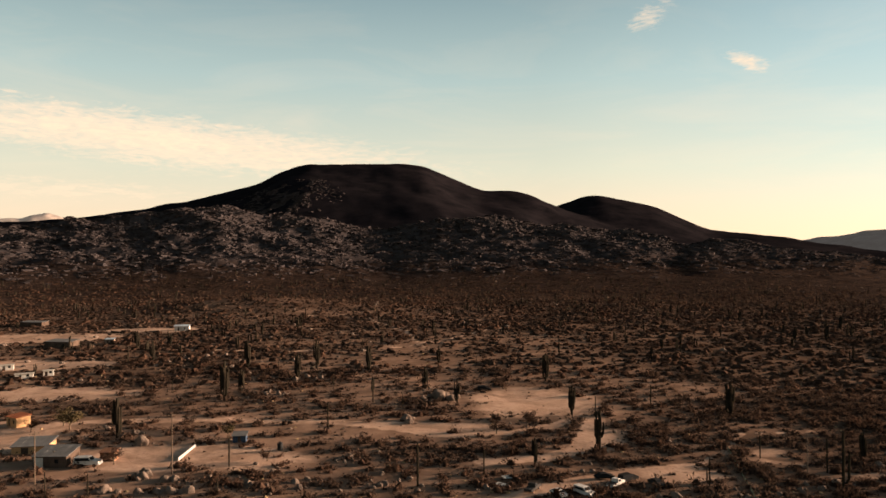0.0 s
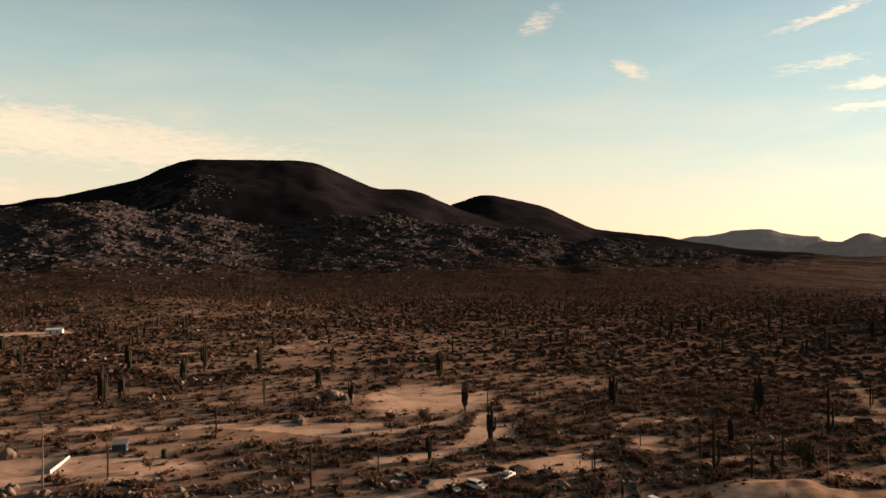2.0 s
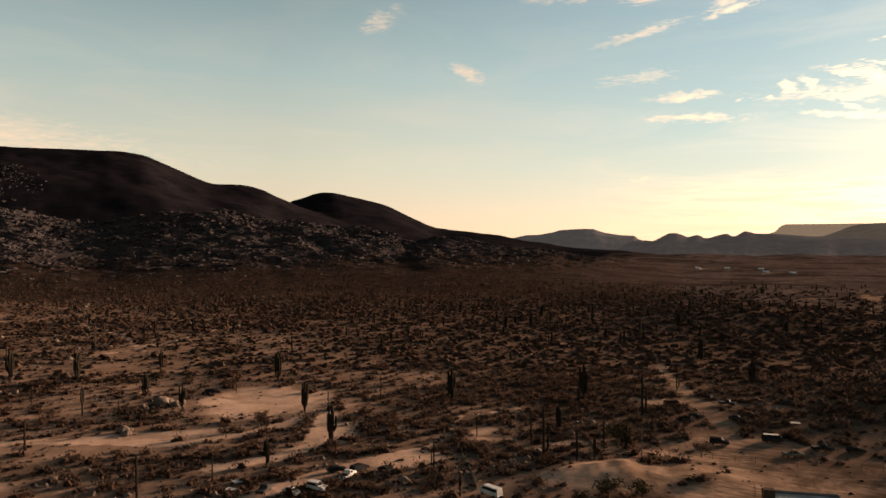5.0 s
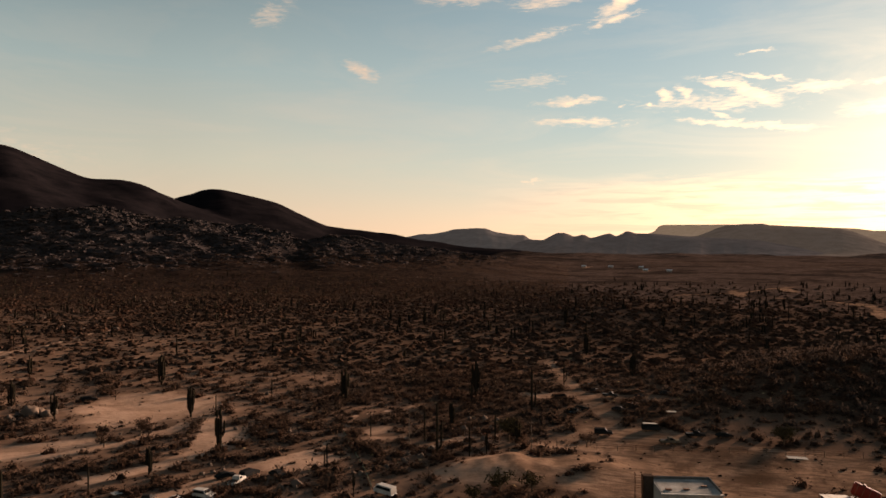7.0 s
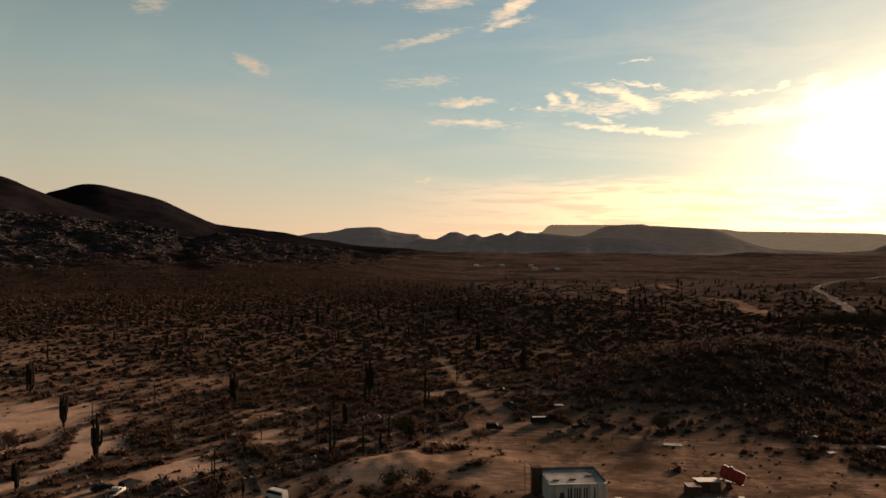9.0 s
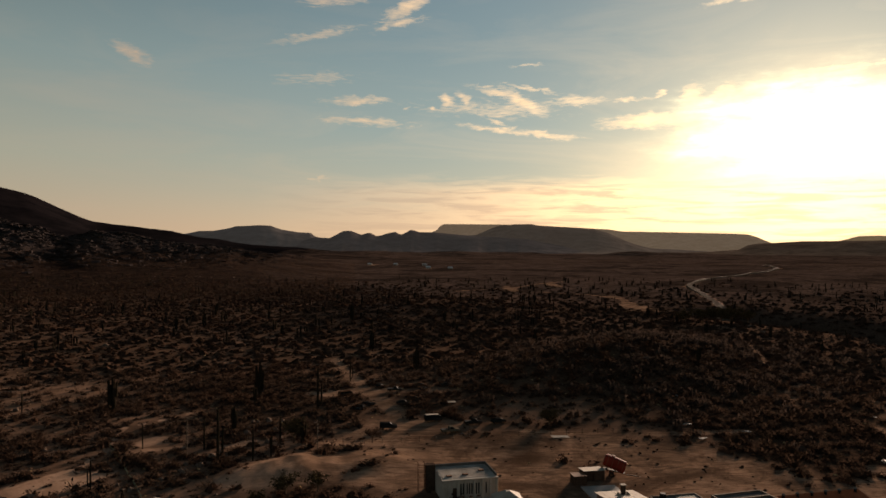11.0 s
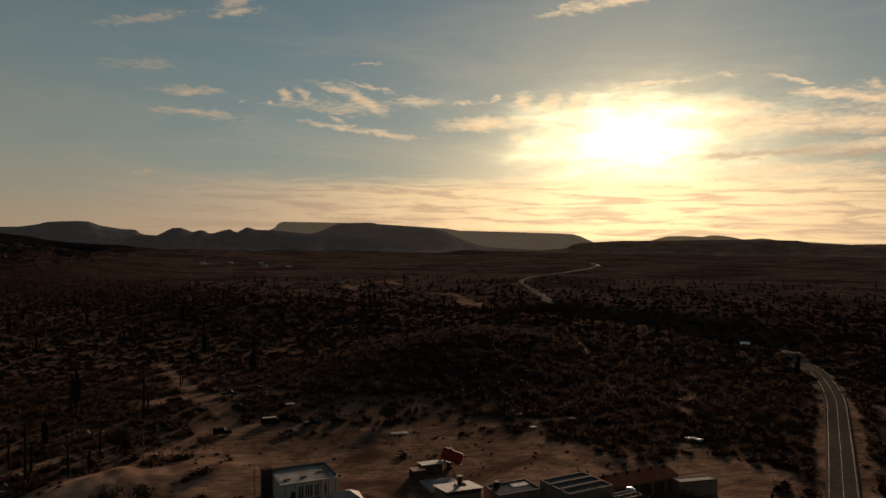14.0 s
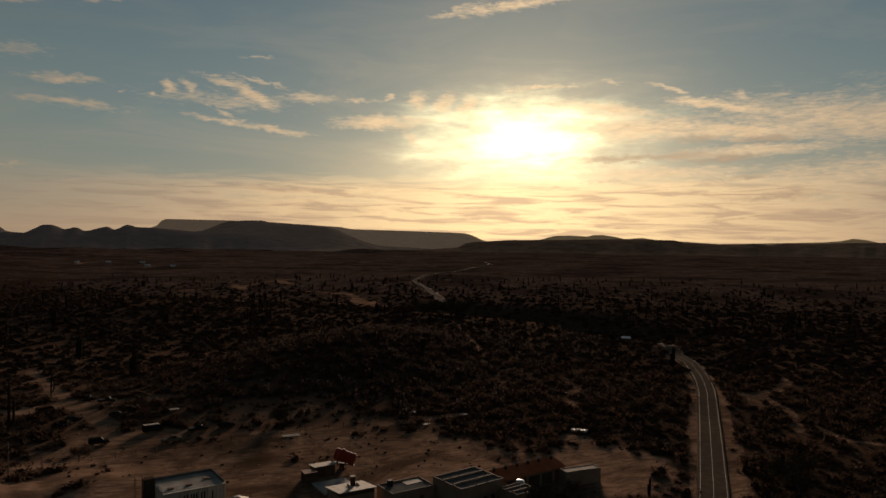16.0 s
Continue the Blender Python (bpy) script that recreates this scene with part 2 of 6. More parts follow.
def ground_colour(g, p):
    big, mid, fine = g.noise(p, 0.012, 5), g.noise(p, 0.09, 5, 0.6), g.noise(p, 0.9, 6, 0.65)
    soil = g.mix(g.fit(mid, 0.3, 0.7), (0.120, 0.070, 0.0455), (0.30, 0.181, 0.121))
    soil = g.mix(g.fit(big, 0.35, 0.65, 0, 0.5), soil, (0.095, 0.054, 0.035))
    # litter tone, with shade between thick scrub painted into the soil colour
    soil = g.mix(attr(g, "litter_shade"), soil, g.mix(g.fit(fine, 0.35, 0.65), (0.032, 0.0200, 0.0138), (0.088, 0.053, 0.035)))
    trod = g.noise(g.vmath("MULTIPLY", p, (1.0, 1.0, 0.0)), 0.055, 6, 0.68, 1.5)
    sand = g.mix(g.fit(trod, 0.36, 0.62), (0.25, 0.150, 0.099), (0.45, 0.283, 0.192))
    sand = g.mix(attr(g, "earth"), sand, g.mix(g.fit(trod, 0.40, 0.60), (0.088, 0.054, 0.0355), (0.29, 0.177, 0.116)))
    sand = g.mix(g.fit(g.noise(p, 0.28, 5, 0.7, 2.0), 0.5, 0.72, 0.0, 0.45), sand, (0.12, 0.068, 0.041))
    ruts = g.noise(g.vmath("MULTIPLY", g.xyz(g.vmath("DOT_PRODUCT", p, (0.74, -0.67, 0)), g.vmath("DOT_PRODUCT", p, (0.67, 0.74, 0))), (0.10, 0.34, 1.0)), 1.0, 7, 0.68, 2.2)
    sand = g.mix(g.math("MULTIPLY", attr(g, "earth"), g.fit(ruts, 0.46, 0.60, 0.0, 0.7)), sand, (0.062, 0.037, 0.024))
    sand = g.mix(g.math("MULTIPLY", attr(g, "scorch"), g.fit(trod, 0.3, 0.55, 0.5, 0.95)), sand, (0.045, 0.026, 0.016))
    edge = g.math("ADD", attr(g, "bare"), g.math("MULTIPLY", g.math("SUBTRACT", mid, 0.5), 0.9))
    col = g.mix(g.fit(edge, 0.32, 0.62), soil, sand)
    col = g.mix(g.fit(fine, 0.35, 0.75, 0, 0.45), col, g.mix(0.5, col, (0.12, 0.07, 0.042)))
    grain = g.math("ADD", g.math("MULTIPLY", g.noise(p, 0.05, 6, 0.7), 0.5), g.math("MULTIPLY", g.noise(p, 0.19, 5, 0.75), 0.5))
    brush = g.mix(g.fit(grain, 0.40, 0.60), (0.026, 0.0180, 0.0146), (0.105, 0.0710, 0.0565))
    far = g.noise(g.vmath("MULTIPLY", p, (1.0, 1.0, 0.0)), 0.0085, 8, 0.66, 0.6)
    brush = g.mix(g.fit(far, 0.48, 0.58, 0.0, 0.75), brush, (0.017, 0.0124, 0.0100))
    brush = g.mix(g.fit(g.noise(p, 0.021, 7, 0.7, 0.8), 0.60, 0.72, 0.0, 0.65), brush, (0.17, 0.113, 0.086))
    brush = g.mix(attr(g, "hillside"), brush, g.mix(g.fit(grain, 0.40, 0.60), (0.008, 0.0054, 0.0043), (0.035, 0.0228, 0.0176)))
    col = g.mix(g.math("MULTIPLY", attr(g, "cover"), g.fit(attr(g, "bare"), 0.6, 0.2)), col, brush)
    pale = g.mix(g.fit(g.noise(p, 0.05, 6, 0.7), 0.35, 0.7), (0.027, 0.0216, 0.0205), (0.056, 0.0449, 0.0423))
    col = g.mix(g.fit(g.math("ADD", attr(g, "granite"), g.math("MULTIPLY", g.math("SUBTRACT", big, 0.5), 0.8)), 0.3, 0.7), col, pale)
    lava = g.mix(g.fit(g.noise(p, 0.016, 8, 0.76), 0.36, 0.66), (0.0046, 0.0043, 0.0049), (0.0136, 0.0109, 0.0117))
    col = g.mix(g.fit(g.math("ADD", attr(g, "lava"), g.math("MULTIPLY", g.math("SUBTRACT", g.noise(p, 0.02, 5), 0.5), 0.5)), 0.4, 0.6), col, lava)
    return col


GROUND = material("desert_ground", ground_colour, 0.95,
                  lambda g, p: (g.math("ADD", g.noise(p, 0.35, 6, 0.65), g.math("MULTIPLY", g.noise(p, 2.5, 4), 0.3)), 0.4, 0.4))


def by_island(g, dark, light):
    r = g.node("ShaderNodeNewGeometry").outputs["Random Per Island"]
    return g.ramp(r, [(0, dark), (1, light)])


SCRUB = material("dry_scrub", lambda g, p: g.mix(g.fit(g.noise(p, 0.03, 3), 0.35, 0.65), by_island(g, (0.015, 0.0078, 0.0050), (0.066, 0.0345, 0.0220)),
                                                 by_island(g, (0.015, 0.0095, 0.0067), (0.062, 0.0400, 0.0282))), 0.9)


def let_light_through(m, colour, share):
    """Thin dry leaves and twigs pass some of the sun on."""
    t = m.node_tree
    out = next(n for n in t.nodes if n.type == "OUTPUT_MATERIAL")
    b = next(n for n in t.nodes if n.type == "BSDF_PRINCIPLED")
    thin, both = t.nodes.new("ShaderNodeBsdfTranslucent"), t.nodes.new("ShaderNodeMixShader")
    thin.inputs[0].default_value = (*colour, 1)
    both.inputs[0].default_value = share
    t.links.new(b.outputs[0], both.inputs[1]), t.links.new(thin.outputs[0], both.inputs[2]), t.links.new(both.outputs[0], out.inputs[0])


let_light_through(SCRUB, (0.070, 0.044, 0.031), 0.2)
GREY_SCRUB = material("grey_scrub", lambda g, p: g.mix(g.fit(g.noise(p, 0.06, 4), 0.35, 0.65), by_island(g, (0.022, 0.0165, 0.0140), (0.072, 0.0540, 0.0450)),
                                                       by_island(g, (0.018, 0.0115, 0.0090), (0.055, 0.0360, 0.0270))), 0.9)
let_light_through(GREY_SCRUB, (0.070, 0.050, 0.040), 0.2)
STRAW = material("pale_straw", lambda g, p: by_island(g, (0.16, 0.10, 0.05), (0.34, 0.23, 0.12)), 0.9)
CACTUS = material("cactus_skin", lambda g, p: g.mix(g.fit(g.noise(p, 1.2, 4), 0.35, 0.7), (0.013, 0.0105, 0.0075), (0.032, 0.0245, 0.0165)), 0.75,
                  lambda g, p: (g.noise(p, 9, 3), 0.03, 0.5))
BARK = material("bark", lambda g, p: g.mix(g.noise(p, 4, 4), (0.06, 0.04, 0.028), (0.16, 0.11, 0.075)), 0.9,
                lambda g, p: (g.noise(p, 14, 3), 0.03, 0.6))
LEAF = material("dusty_leaf", lambda g, p: by_island(g, (0.030, 0.024, 0.012), (0.085, 0.060, 0.030)), 0.85)
ROCK = material("granite", lambda g, p: g.mix(g.fit(g.noise(p, 0.5, 6, 0.65), 0.35, 0.7), g.mix(g.noise(p, 5, 3), (0.060, 0.041, 0.031), (0.105, 0.074, 0.056)), (0.175, 0.128, 0.098)), 0.9,
                lambda g, p: (g.noise(p, 2.2, 7, 0.7), 0.25, 0.9))
FIELD_ROCK = material("granite_field", lambda g, p: g.mix(g.fit(g.noise(p, 0.09, 6, 0.7), 0.35, 0.68), by_island(g, (0.020, 0.0162, 0.0155), (0.036, 0.0292, 0.0279)), (0.047, 0.0379, 0.0360)), 0.92,
                      lambda g, p: (g.noise(p, 0.3, 6, 0.7), 0.8, 0.5))

# ------------------------------------------------------------ the lie of the land


def lattice(ix, iy, seed):
    v = np.sin(ix * 127.1 + iy * 311.7 + seed * 74.7) * 43758.5453
    return v - np.floor(v)


def value_noise(x, y, seed=0):
    ix, iy = np.floor(x), np.floor(y)
    fx, fy = x - ix, y - iy
    fx, fy = fx * fx * (3 - 2 * fx), fy * fy * (3 - 2 * fy)
    a, b = lattice(ix, iy, seed), lattice(ix + 1, iy, seed)
    c, d = lattice(ix, iy + 1, seed), lattice(ix + 1, iy + 1, seed)
    return (a + (b - a) * fx) * (1 - fy) + (c + (d - c) * fx) * fy


def fbm(x, y, octaves=4, seed=0):
    total, amp = 0.0, 0.5
    for k in range(octaves):
        total = total + amp * (value_noise(x, y, seed + k) - 0.5)
        x, y, amp = x * 2.03 + 11.3, y * 2.03 + 5.7, amp * 0.5
    return total


def smooth(a, b, v):
    s = np.clip((v - a) / (b - a), 0, 1)
    return s * s * (3 - 2 * s)


def skyline(az, table, blur=0.5):
    a, e = np.array(table).T
    return sum(np.interp(az + k * blur, a, e) for k in (-1, -0.5, 0, 0.5, 1)) / 5


def crest_height(az, table, reach):
    return np.maximum(0, EYE + reach * np.tan(np.radians(skyline(az, table))))


# ridge lines as seen from the drone: heading and height in degrees
FOOTHILL = [(-60, 0.3), (-40, 1.5), (-32, 1.65), (-27, 2.1), (-23, 2.6), (-19, 3.2), (-17.5, 3.44), (-15.4, 3.0), (-13.7, 2.7), (-10.1, 2.57),
            (-7.5, 2.05), (-5.5, 1.65), (-4.3, 1.45), (-2.9, 1.95), (-0.6, 2.4), (3, 2.7), (5.2, 2.6), (8, 2.0), (9.8, 2.1), (12.5, 1.5), (14.6, 1.3), (17.2, 0.85), (18.5, 0.3),
            (19.5, 0.6), (22, 0.6), (23.6, 0.3), (26.2, 0.0), (29.8, -0.5), (34, -1.1), (40, -1.7)]
TABLE_HILL = [(-60, -0.9), (-45, 0.6), (-32, 2.05), (-27.6, 2.44), (-23.5, 3.13), (-19.9, 3.83), (-17.1, 4.5), (-14.9, 5.2), (-12.8, 6.25), (-10.8, 6.85),
              (-8.3, 7.02), (-3.8, 7.02), (-1.5, 6.75), (0.8, 5.7), (3, 4.83), (5.3, 4.65), (7.1, 4.4), (9.2, 3.45), (11, 2.8), (14, 1.9), (18, 0.7), (24, -0.9)]
SECOND_HILL = [(2, 0), (6, 2.2), (9.2, 3.45), (11.2, 4.13), (12.9, 4.2), (14.6, 3.88), (16.8, 3.35), (18.6, 2.44), (20.7, 1.46), (23.6, 1.16),
               (25.9, 0.84), (27.1, 0.58), (32.1, -0.3), (38, -0.84)]


def ridge(r, az, table, foot, reach, sharp, back):
    z = crest_height(az, table, reach)
    s = np.clip((r - foot) / (reach - foot), 0, 1)
    rise = s ** sharp * (1 - 0.25 * s) / 0.75
    fall = 1 - 0.7 * smooth(0, back, r - reach)
    return z * np.where(r < reach, rise, fall)


def land(x, y):
    """Height of the ground."""
    x, y = np.asarray(x, float), np.asarray(y, float)
    r, az = np.hypot(x, y), np.degrees(np.arctan2(x, y))
    wob = 60 * fbm(x / 260, y / 260, 3, 5)
    a = ridge(r + wob, az, FOOTHILL, 640, 1380, 1.9, 500)
    rough = smooth(700, 1150, r) * (1 - smooth(2000, 2600, r))
    a = a + rough * np.minimum(a, 30) * (0.75 * fbm(x / 45, y / 45, 4, 9) + 0.28 * fbm(x / 14, y / 14, 2, 91) + 0.5 * np.abs(fbm(x / 90, y / 90, 2, 12)))
    b = ridge(r, az + np.clip((2560 - r) / 1200, 0, 1) * 9 * fbm(x / 420, y / 420, 3, 31), TABLE_HILL, 1420, 2600, 1.15, 900)
    gully = smooth(1450, 1900, r) * (1 - smooth(2350, 2560, r))
    b = b + smooth(2300, 2600, r) * smooth(20, 60, b) * 5.0 * fbm(x / 60, y / 60, 3, 33)
    b = b + gully * np.minimum(b, 80) * 0.30 * fbm(x / 210 + r / 900, y / 420, 4, 17)
    c = ridge(r, az, SECOND_HILL, 2000, 3100, 1.1, 800)
    c = c + smooth(2050, 2500, r) * (1 - smooth(2850, 3060, r)) * np.minimum(c, 60) * 0.22 * fbm(x / 200, y / 380, 4, 27)
    h = np.maximum(np.maximum(a, b), c)
    h = h + smooth(250, 900, r) * 4.0 * fbm(x / 170, y / 170, 4, 2) + smooth(1350, 2200, r) * (12.0 + 34.0 * (1 - smooth(62, 68, az))) * np.maximum(0, fbm(x / 300, y / 300, 4, 8) + 0.05) + smooth(60, 160, r) * 0.9 * fbm(x / 24, y / 24, 3, 3)
    h = h - 12.0 * np.exp(-(near_line(x, y, HIGHWAY[8:11]) / 26.0) ** 2)
    for kx, ky, rx, ry, tall in KNOLLS:
        h = h + tall * np.exp(-((x - kx) / rx) ** 2 - ((y - ky) / ry) ** 2)
    mound = np.exp(-((x - 85) / 17) ** 2 - ((y - 114) / 11) ** 2)
    return h + mound * (2.4 * fbm(x / 7, y / 5, 4, 19) + 0.5)


KNOLLS = [(314, 20, 10, 14, 2.0), (238, 128, 62, 34, 10.0), (85, 116, 9, 6, 1.7), (97, 108, 7, 5, 1.0), (74, 121, 7, 5, 0.9), (-150, 560, 90, 60, 9), (330, 330, 80, 60, 7)]

# bare sand: cleared yards (x, y, half width, half depth, turn) and wheel tracks (width, then points)
YARDS = [(26, 209, 21, 23, -8), (-58, 154, 30, 10, 0), (-8, 182, 22, 5, -8), (121, 93, 28, 14, -38), (143, 59, 24, 14, -60), (143, 22, 20, 16, 0), (166, 30, 6, 4, 60),
         (118, 121, 14, 8, -40), (140, 156, 6, 22, 40), (-215, 372, 45, 22, 0), (-165, 282, 38, 14, 0), (-130, 224, 32, 14, 0), (-168, 408, 30, 12, 0), (-110, 172, 26, 14, 0),
         (48, 142, 11, 3, 15), (84, 113, 19, 8, -18), (37, 166, 5, 10, -15), (72, 158, 4, 3, 0), (103, 88, 24, 11, -45), (112, 66, 13, 11, -40), (117, 52, 14, 12, -40), (104, 62, 10, 8, 0), (133, 82, 13, 10, -40), (125, 60, 16, 11, -45), (133, 45, 14, 10, -50),
         (540, 300, 18, 6, 35), (500, 268, 40, 4, 40), (570, 436, 50, 7, 40), (872, 990, 34, 8, 40), (862, 830, 30, 6, 40), (465, 246, 36, 10, 30), (650, 440, 40, 8, 40)]
TRACKS = [(2.6, [(-150, 176), (-111, 178), (-98, 187), (-66, 190), (-34, 187), (-13, 178), (2, 171), (18, 175), (30, 184)]),
          (2.6, [(0, 118), (12, 128), (24, 137), (39, 143), (51, 147)]),
          (0.6, [(51, 147), (62, 157), (71, 172), (92, 176)]),
          (0.9, [(62.0, 157.8), (66.5, 153.1), (76.5, 146.2), (88.0, 137.3)]),
          (3.0, [(39, 189), (34, 172), (30, 160), (22, 153), (8, 150)]),
          (3.0, [(172, 215), (160, 195), (140, 162), (127, 134), (113, 118), (100, 100)]),
          (2.2, [(87, 141), (98, 127), (110, 114), (128, 100), (150, 80), (175, 62)]),
          (2.4, [(232, -2), (232, -7), (233, -11.5), (243, -18), (258, -22), (266, -21)]), (2.2, [(234, -9), (226, -11), (216, -11)]), (1.8, [(232, -12), (222, -16), (208, -19), (193, -19)]),
          (1.5, [(198, -24), (193, -27), (187, -29), (186, -36)]), (1.2, [(233, -2.0), (198, -3.4), (166, -4.6), (137, -5.2)]), (1.2, [(333, 120), (300, 104), (267, 88), (243, 78)]),
          (1.5, [(208, 61), (229, 69), (242, 68)]), (1.6, [(234, 47), (217, 40), (204, 40), (196, 36)]), (0.9, [(-240, 470), (-150, 480), (-60, 480), (-20, 400), (-10, 330)]),
          (0.9, [(-150, 330), (-70, 320), (-20, 330), (40, 420)]),
          (3.0, [(505, 449), (550, 445), (586, 439), (671, 461), (708, 460)]),
          (3.0, [(549, 386), (550, 341), (530, 289)]),
          (2.2, [(455, 278), (441, 233), (461, 199)]),
          (1.5, [(396, 163), (365, 127), (340, 95)])]


def near_line(x, y, pts):
    best = np.full(np.shape(x), 1e9)
    for (ax, ay), (bx, by) in zip(pts, pts[1:]):
        dx, dy = bx - ax, by - ay
        s = np.clip(((x - ax) * dx + (y - ay) * dy) / (dx * dx + dy * dy), 0, 1)
        best = np.minimum(best, np.hypot(x - ax - s * dx, y - ay - s * dy))
    return best


HIGHWAY = [(40, 1.5), (133, 0.2), (184, 1.5), (234, 3.0), (258, 5.5), (283, 9.2), (300, 15.5), (330, 24), (380, 36), (440, 80),
           (474.2, 181.2), (556.1, 222.1), (640.8, 270.1), (718.8, 317.9), (830.6, 350.2), (940.9, 359.8), (1031.6, 364.3), (1161.1, 377.2), (1275.9, 400.4), (1453.4, 483.9)]


def bare_at(x, y):
    """0 scrub, 1 bare sand."""
    wx = x + 7 * fbm(x / 14, y / 14, 3, 40) + 16 * fbm(x / 45, y / 45, 2, 43)
    wy = y + 7 * fbm(x / 14, y / 14, 3, 50) + 9 * fbm(x / 45, y / 45, 2, 53)
    v = np.zeros(np.shape(x))
    blot = fbm(x / 9, y / 9, 3, 47)
    for cx, cy, hx, hy, turn in YARDS:
        c, s = math.cos(radians(turn)), math.sin(radians(turn))
        u, w = ((wx - cx) * c + (wy - cy) * s) / hx, (-(wx - cx) * s + (wy - cy) * c) / hy
        v = np.maximum(v, 1 - smooth(0.5, 1.42, np.hypot(u, w) + 0.5 * blot))
    for width, pts in TRACKS:
        v = np.maximum(v, 1 - smooth(width * 0.5, width * 1.25, near_line(0.6 * x + 0.4 * wx, 0.6 * y + 0.4 * wy, pts)))
    v = np.maximum(v, 1 - smooth(3.6, 5.4, near_line(0.7 * x + 0.3 * wx, 0.7 * y + 0.3 * wy, HIGHWAY[:7])))
    v = np.maximum(v, near_line(x, y, HIGHWAY) < 3.8)
    return v


# thickets: x, y, half width, half depth
THICKETS = [(20, 174, 13, 4), (-25, 157, 9, 5), (-9, 216, 10, 6), (52, 170, 14, 9), (75, 198, 16, 12), (-124, 290, 26, 14), (-92, 262, 24, 14), (108, 195, 30, 18), (66, 136, 12, 12), (42, 149, 10, 4),
            (95, 152, 22, 14), (73, 103, 12, 4), (143, 97, 7, 4), (190, 22, 34, 20), (188, 58, 30, 18), (146, -13, 12, 7), (235, 120, 60, 36), (-40, 137, 14, 6), (30, 128, 12, 4), (112, 196, 20, 30), (330, 12, 30, 12), (380, 26, 40, 16), (450, 50, 50, 24),
            (-5, 157, 10, 5), (8, 156, 10, 4), (21, 154, 6, 3), (11, 137, 9, 4), (22, 139, 7, 3), (31, 128, 8, 3), (56, 171, 9, 5), (45, 159, 9, 4), (1, 197, 4, 3), (49, 126, 6, 5), (65, 143, 8, 6), (28, 209, 3, 2)]


def growth(x, y):
    """How thickly scrub grows, 0 to 1: patchy on the sunny flat, close on the plain towards the highway."""
    az = np.degrees(np.arctan2(x, y))
    az = np.where(az > 105, 105 - 1.6 * (az - 105), az)
    open_ground = 1 - 0.5 * smooth(14, 30, az) * smooth(170, 260, np.hypot(x, y))
    v = 0.56 + 0.07 * (1 - smooth(18, 32, az)) + 0.08 * (1 - open_ground) + 1.5 * open_ground * fbm(x / 22, y / 22, 3, 60) + 0.9 * fbm(x / 140, y / 140, 2, 61) + 0.12 * smooth(12, 35, az) + 0.08 * smooth(24, 32, az) * (1 - smooth(46, 56, az)) + 0.10 * smooth(34, 62, az) + 0.5 * smooth(78, 90, az) + 0.25 * smooth(260, 700, np.hypot(x, y))
    v = v + 0.05 * smooth(8, 16, az) * (1 - smooth(30, 40, az)) * (1 - smooth(240, 300, np.hypot(x, y)))
    for cx, cy, hx, hy in THICKETS:
        v = v + 0.5 * np.exp(-((x - cx) / hx) ** 2 - ((y - cy) / hy) ** 2)
    return v


def zones(x, y):
    """Granite foothill and dark lava, 0 to 1."""
    r, az = np.hypot(x, y), np.degrees(np.arctan2(x, y))
    wob = 60 * fbm(x / 260, y / 260, 3, 5)
    a = ridge(r + wob, az, FOOTHILL, 640, 1380, 1.9, 500)
    b = ridge(r, az, TABLE_HILL, 1420, 2600, 1.15, 900)
    c = ridge(r, az, SECOND_HILL, 2000, 3100, 1.1, 800)
    top = np.maximum(b, c)
    granite = smooth(8, 55, a) * (1 - smooth(1440, 1560, r))
    patch = np.exp(-((az + 12.6) / 2.2) ** 2 - ((r - 2060) / 165) ** 2) * smooth(-0.10, 0.06, fbm(x / 28, y / 60, 3, 90))
    lava = smooth(1, 12, top) * smooth(-6, 6, top - a)
    return np.maximum(granite, 0.8 * patch), lava * (1 - 0.9 * patch)


def mesh_of(name, verts, faces, materials, flat=True):
    """A mesh from arrays of corners and of triangles or quads."""
    me = bpy.data.meshes.new(name)
    verts, faces = np.asarray(verts, np.float32), np.asarray(faces, np.int32)
    n, k = faces.shape
    me.vertices.add(len(verts)), me.loops.add(n * k), me.polygons.add(n)
    me.vertices.foreach_set("co", verts.ravel())
    me.loops.foreach_set("vertex_index", faces.ravel())
    me.polygons.foreach_set("loop_start", np.arange(0, n * k, k, dtype=np.int32))
    me.polygons.foreach_set("use_smooth", np.full(n, not flat))
    me.update(calc_edges=True)
    for m in materials:
        me.materials.append(m)
    return me


def polar_sheet(name, azs, rs, height, mats):
    """A sheet of ground over headings and distances."""
    A, R = np.meshgrid(np.radians(azs), rs)
    X, Y = R * np.sin(A), R * np.cos(A)
    Z = height(X, Y)
    n, m = A.shape
    i = (np.arange(n - 1)[:, None] * m + np.arange(m - 1)[None, :]).ravel()
    quads = np.stack([i, i + m, i + m + 1, i + 1], 1)
    return mesh_of(name, np.stack([X, Y, Z], -1).reshape(-1, 3), quads, mats, flat=False), X.ravel(), Y.ravel()


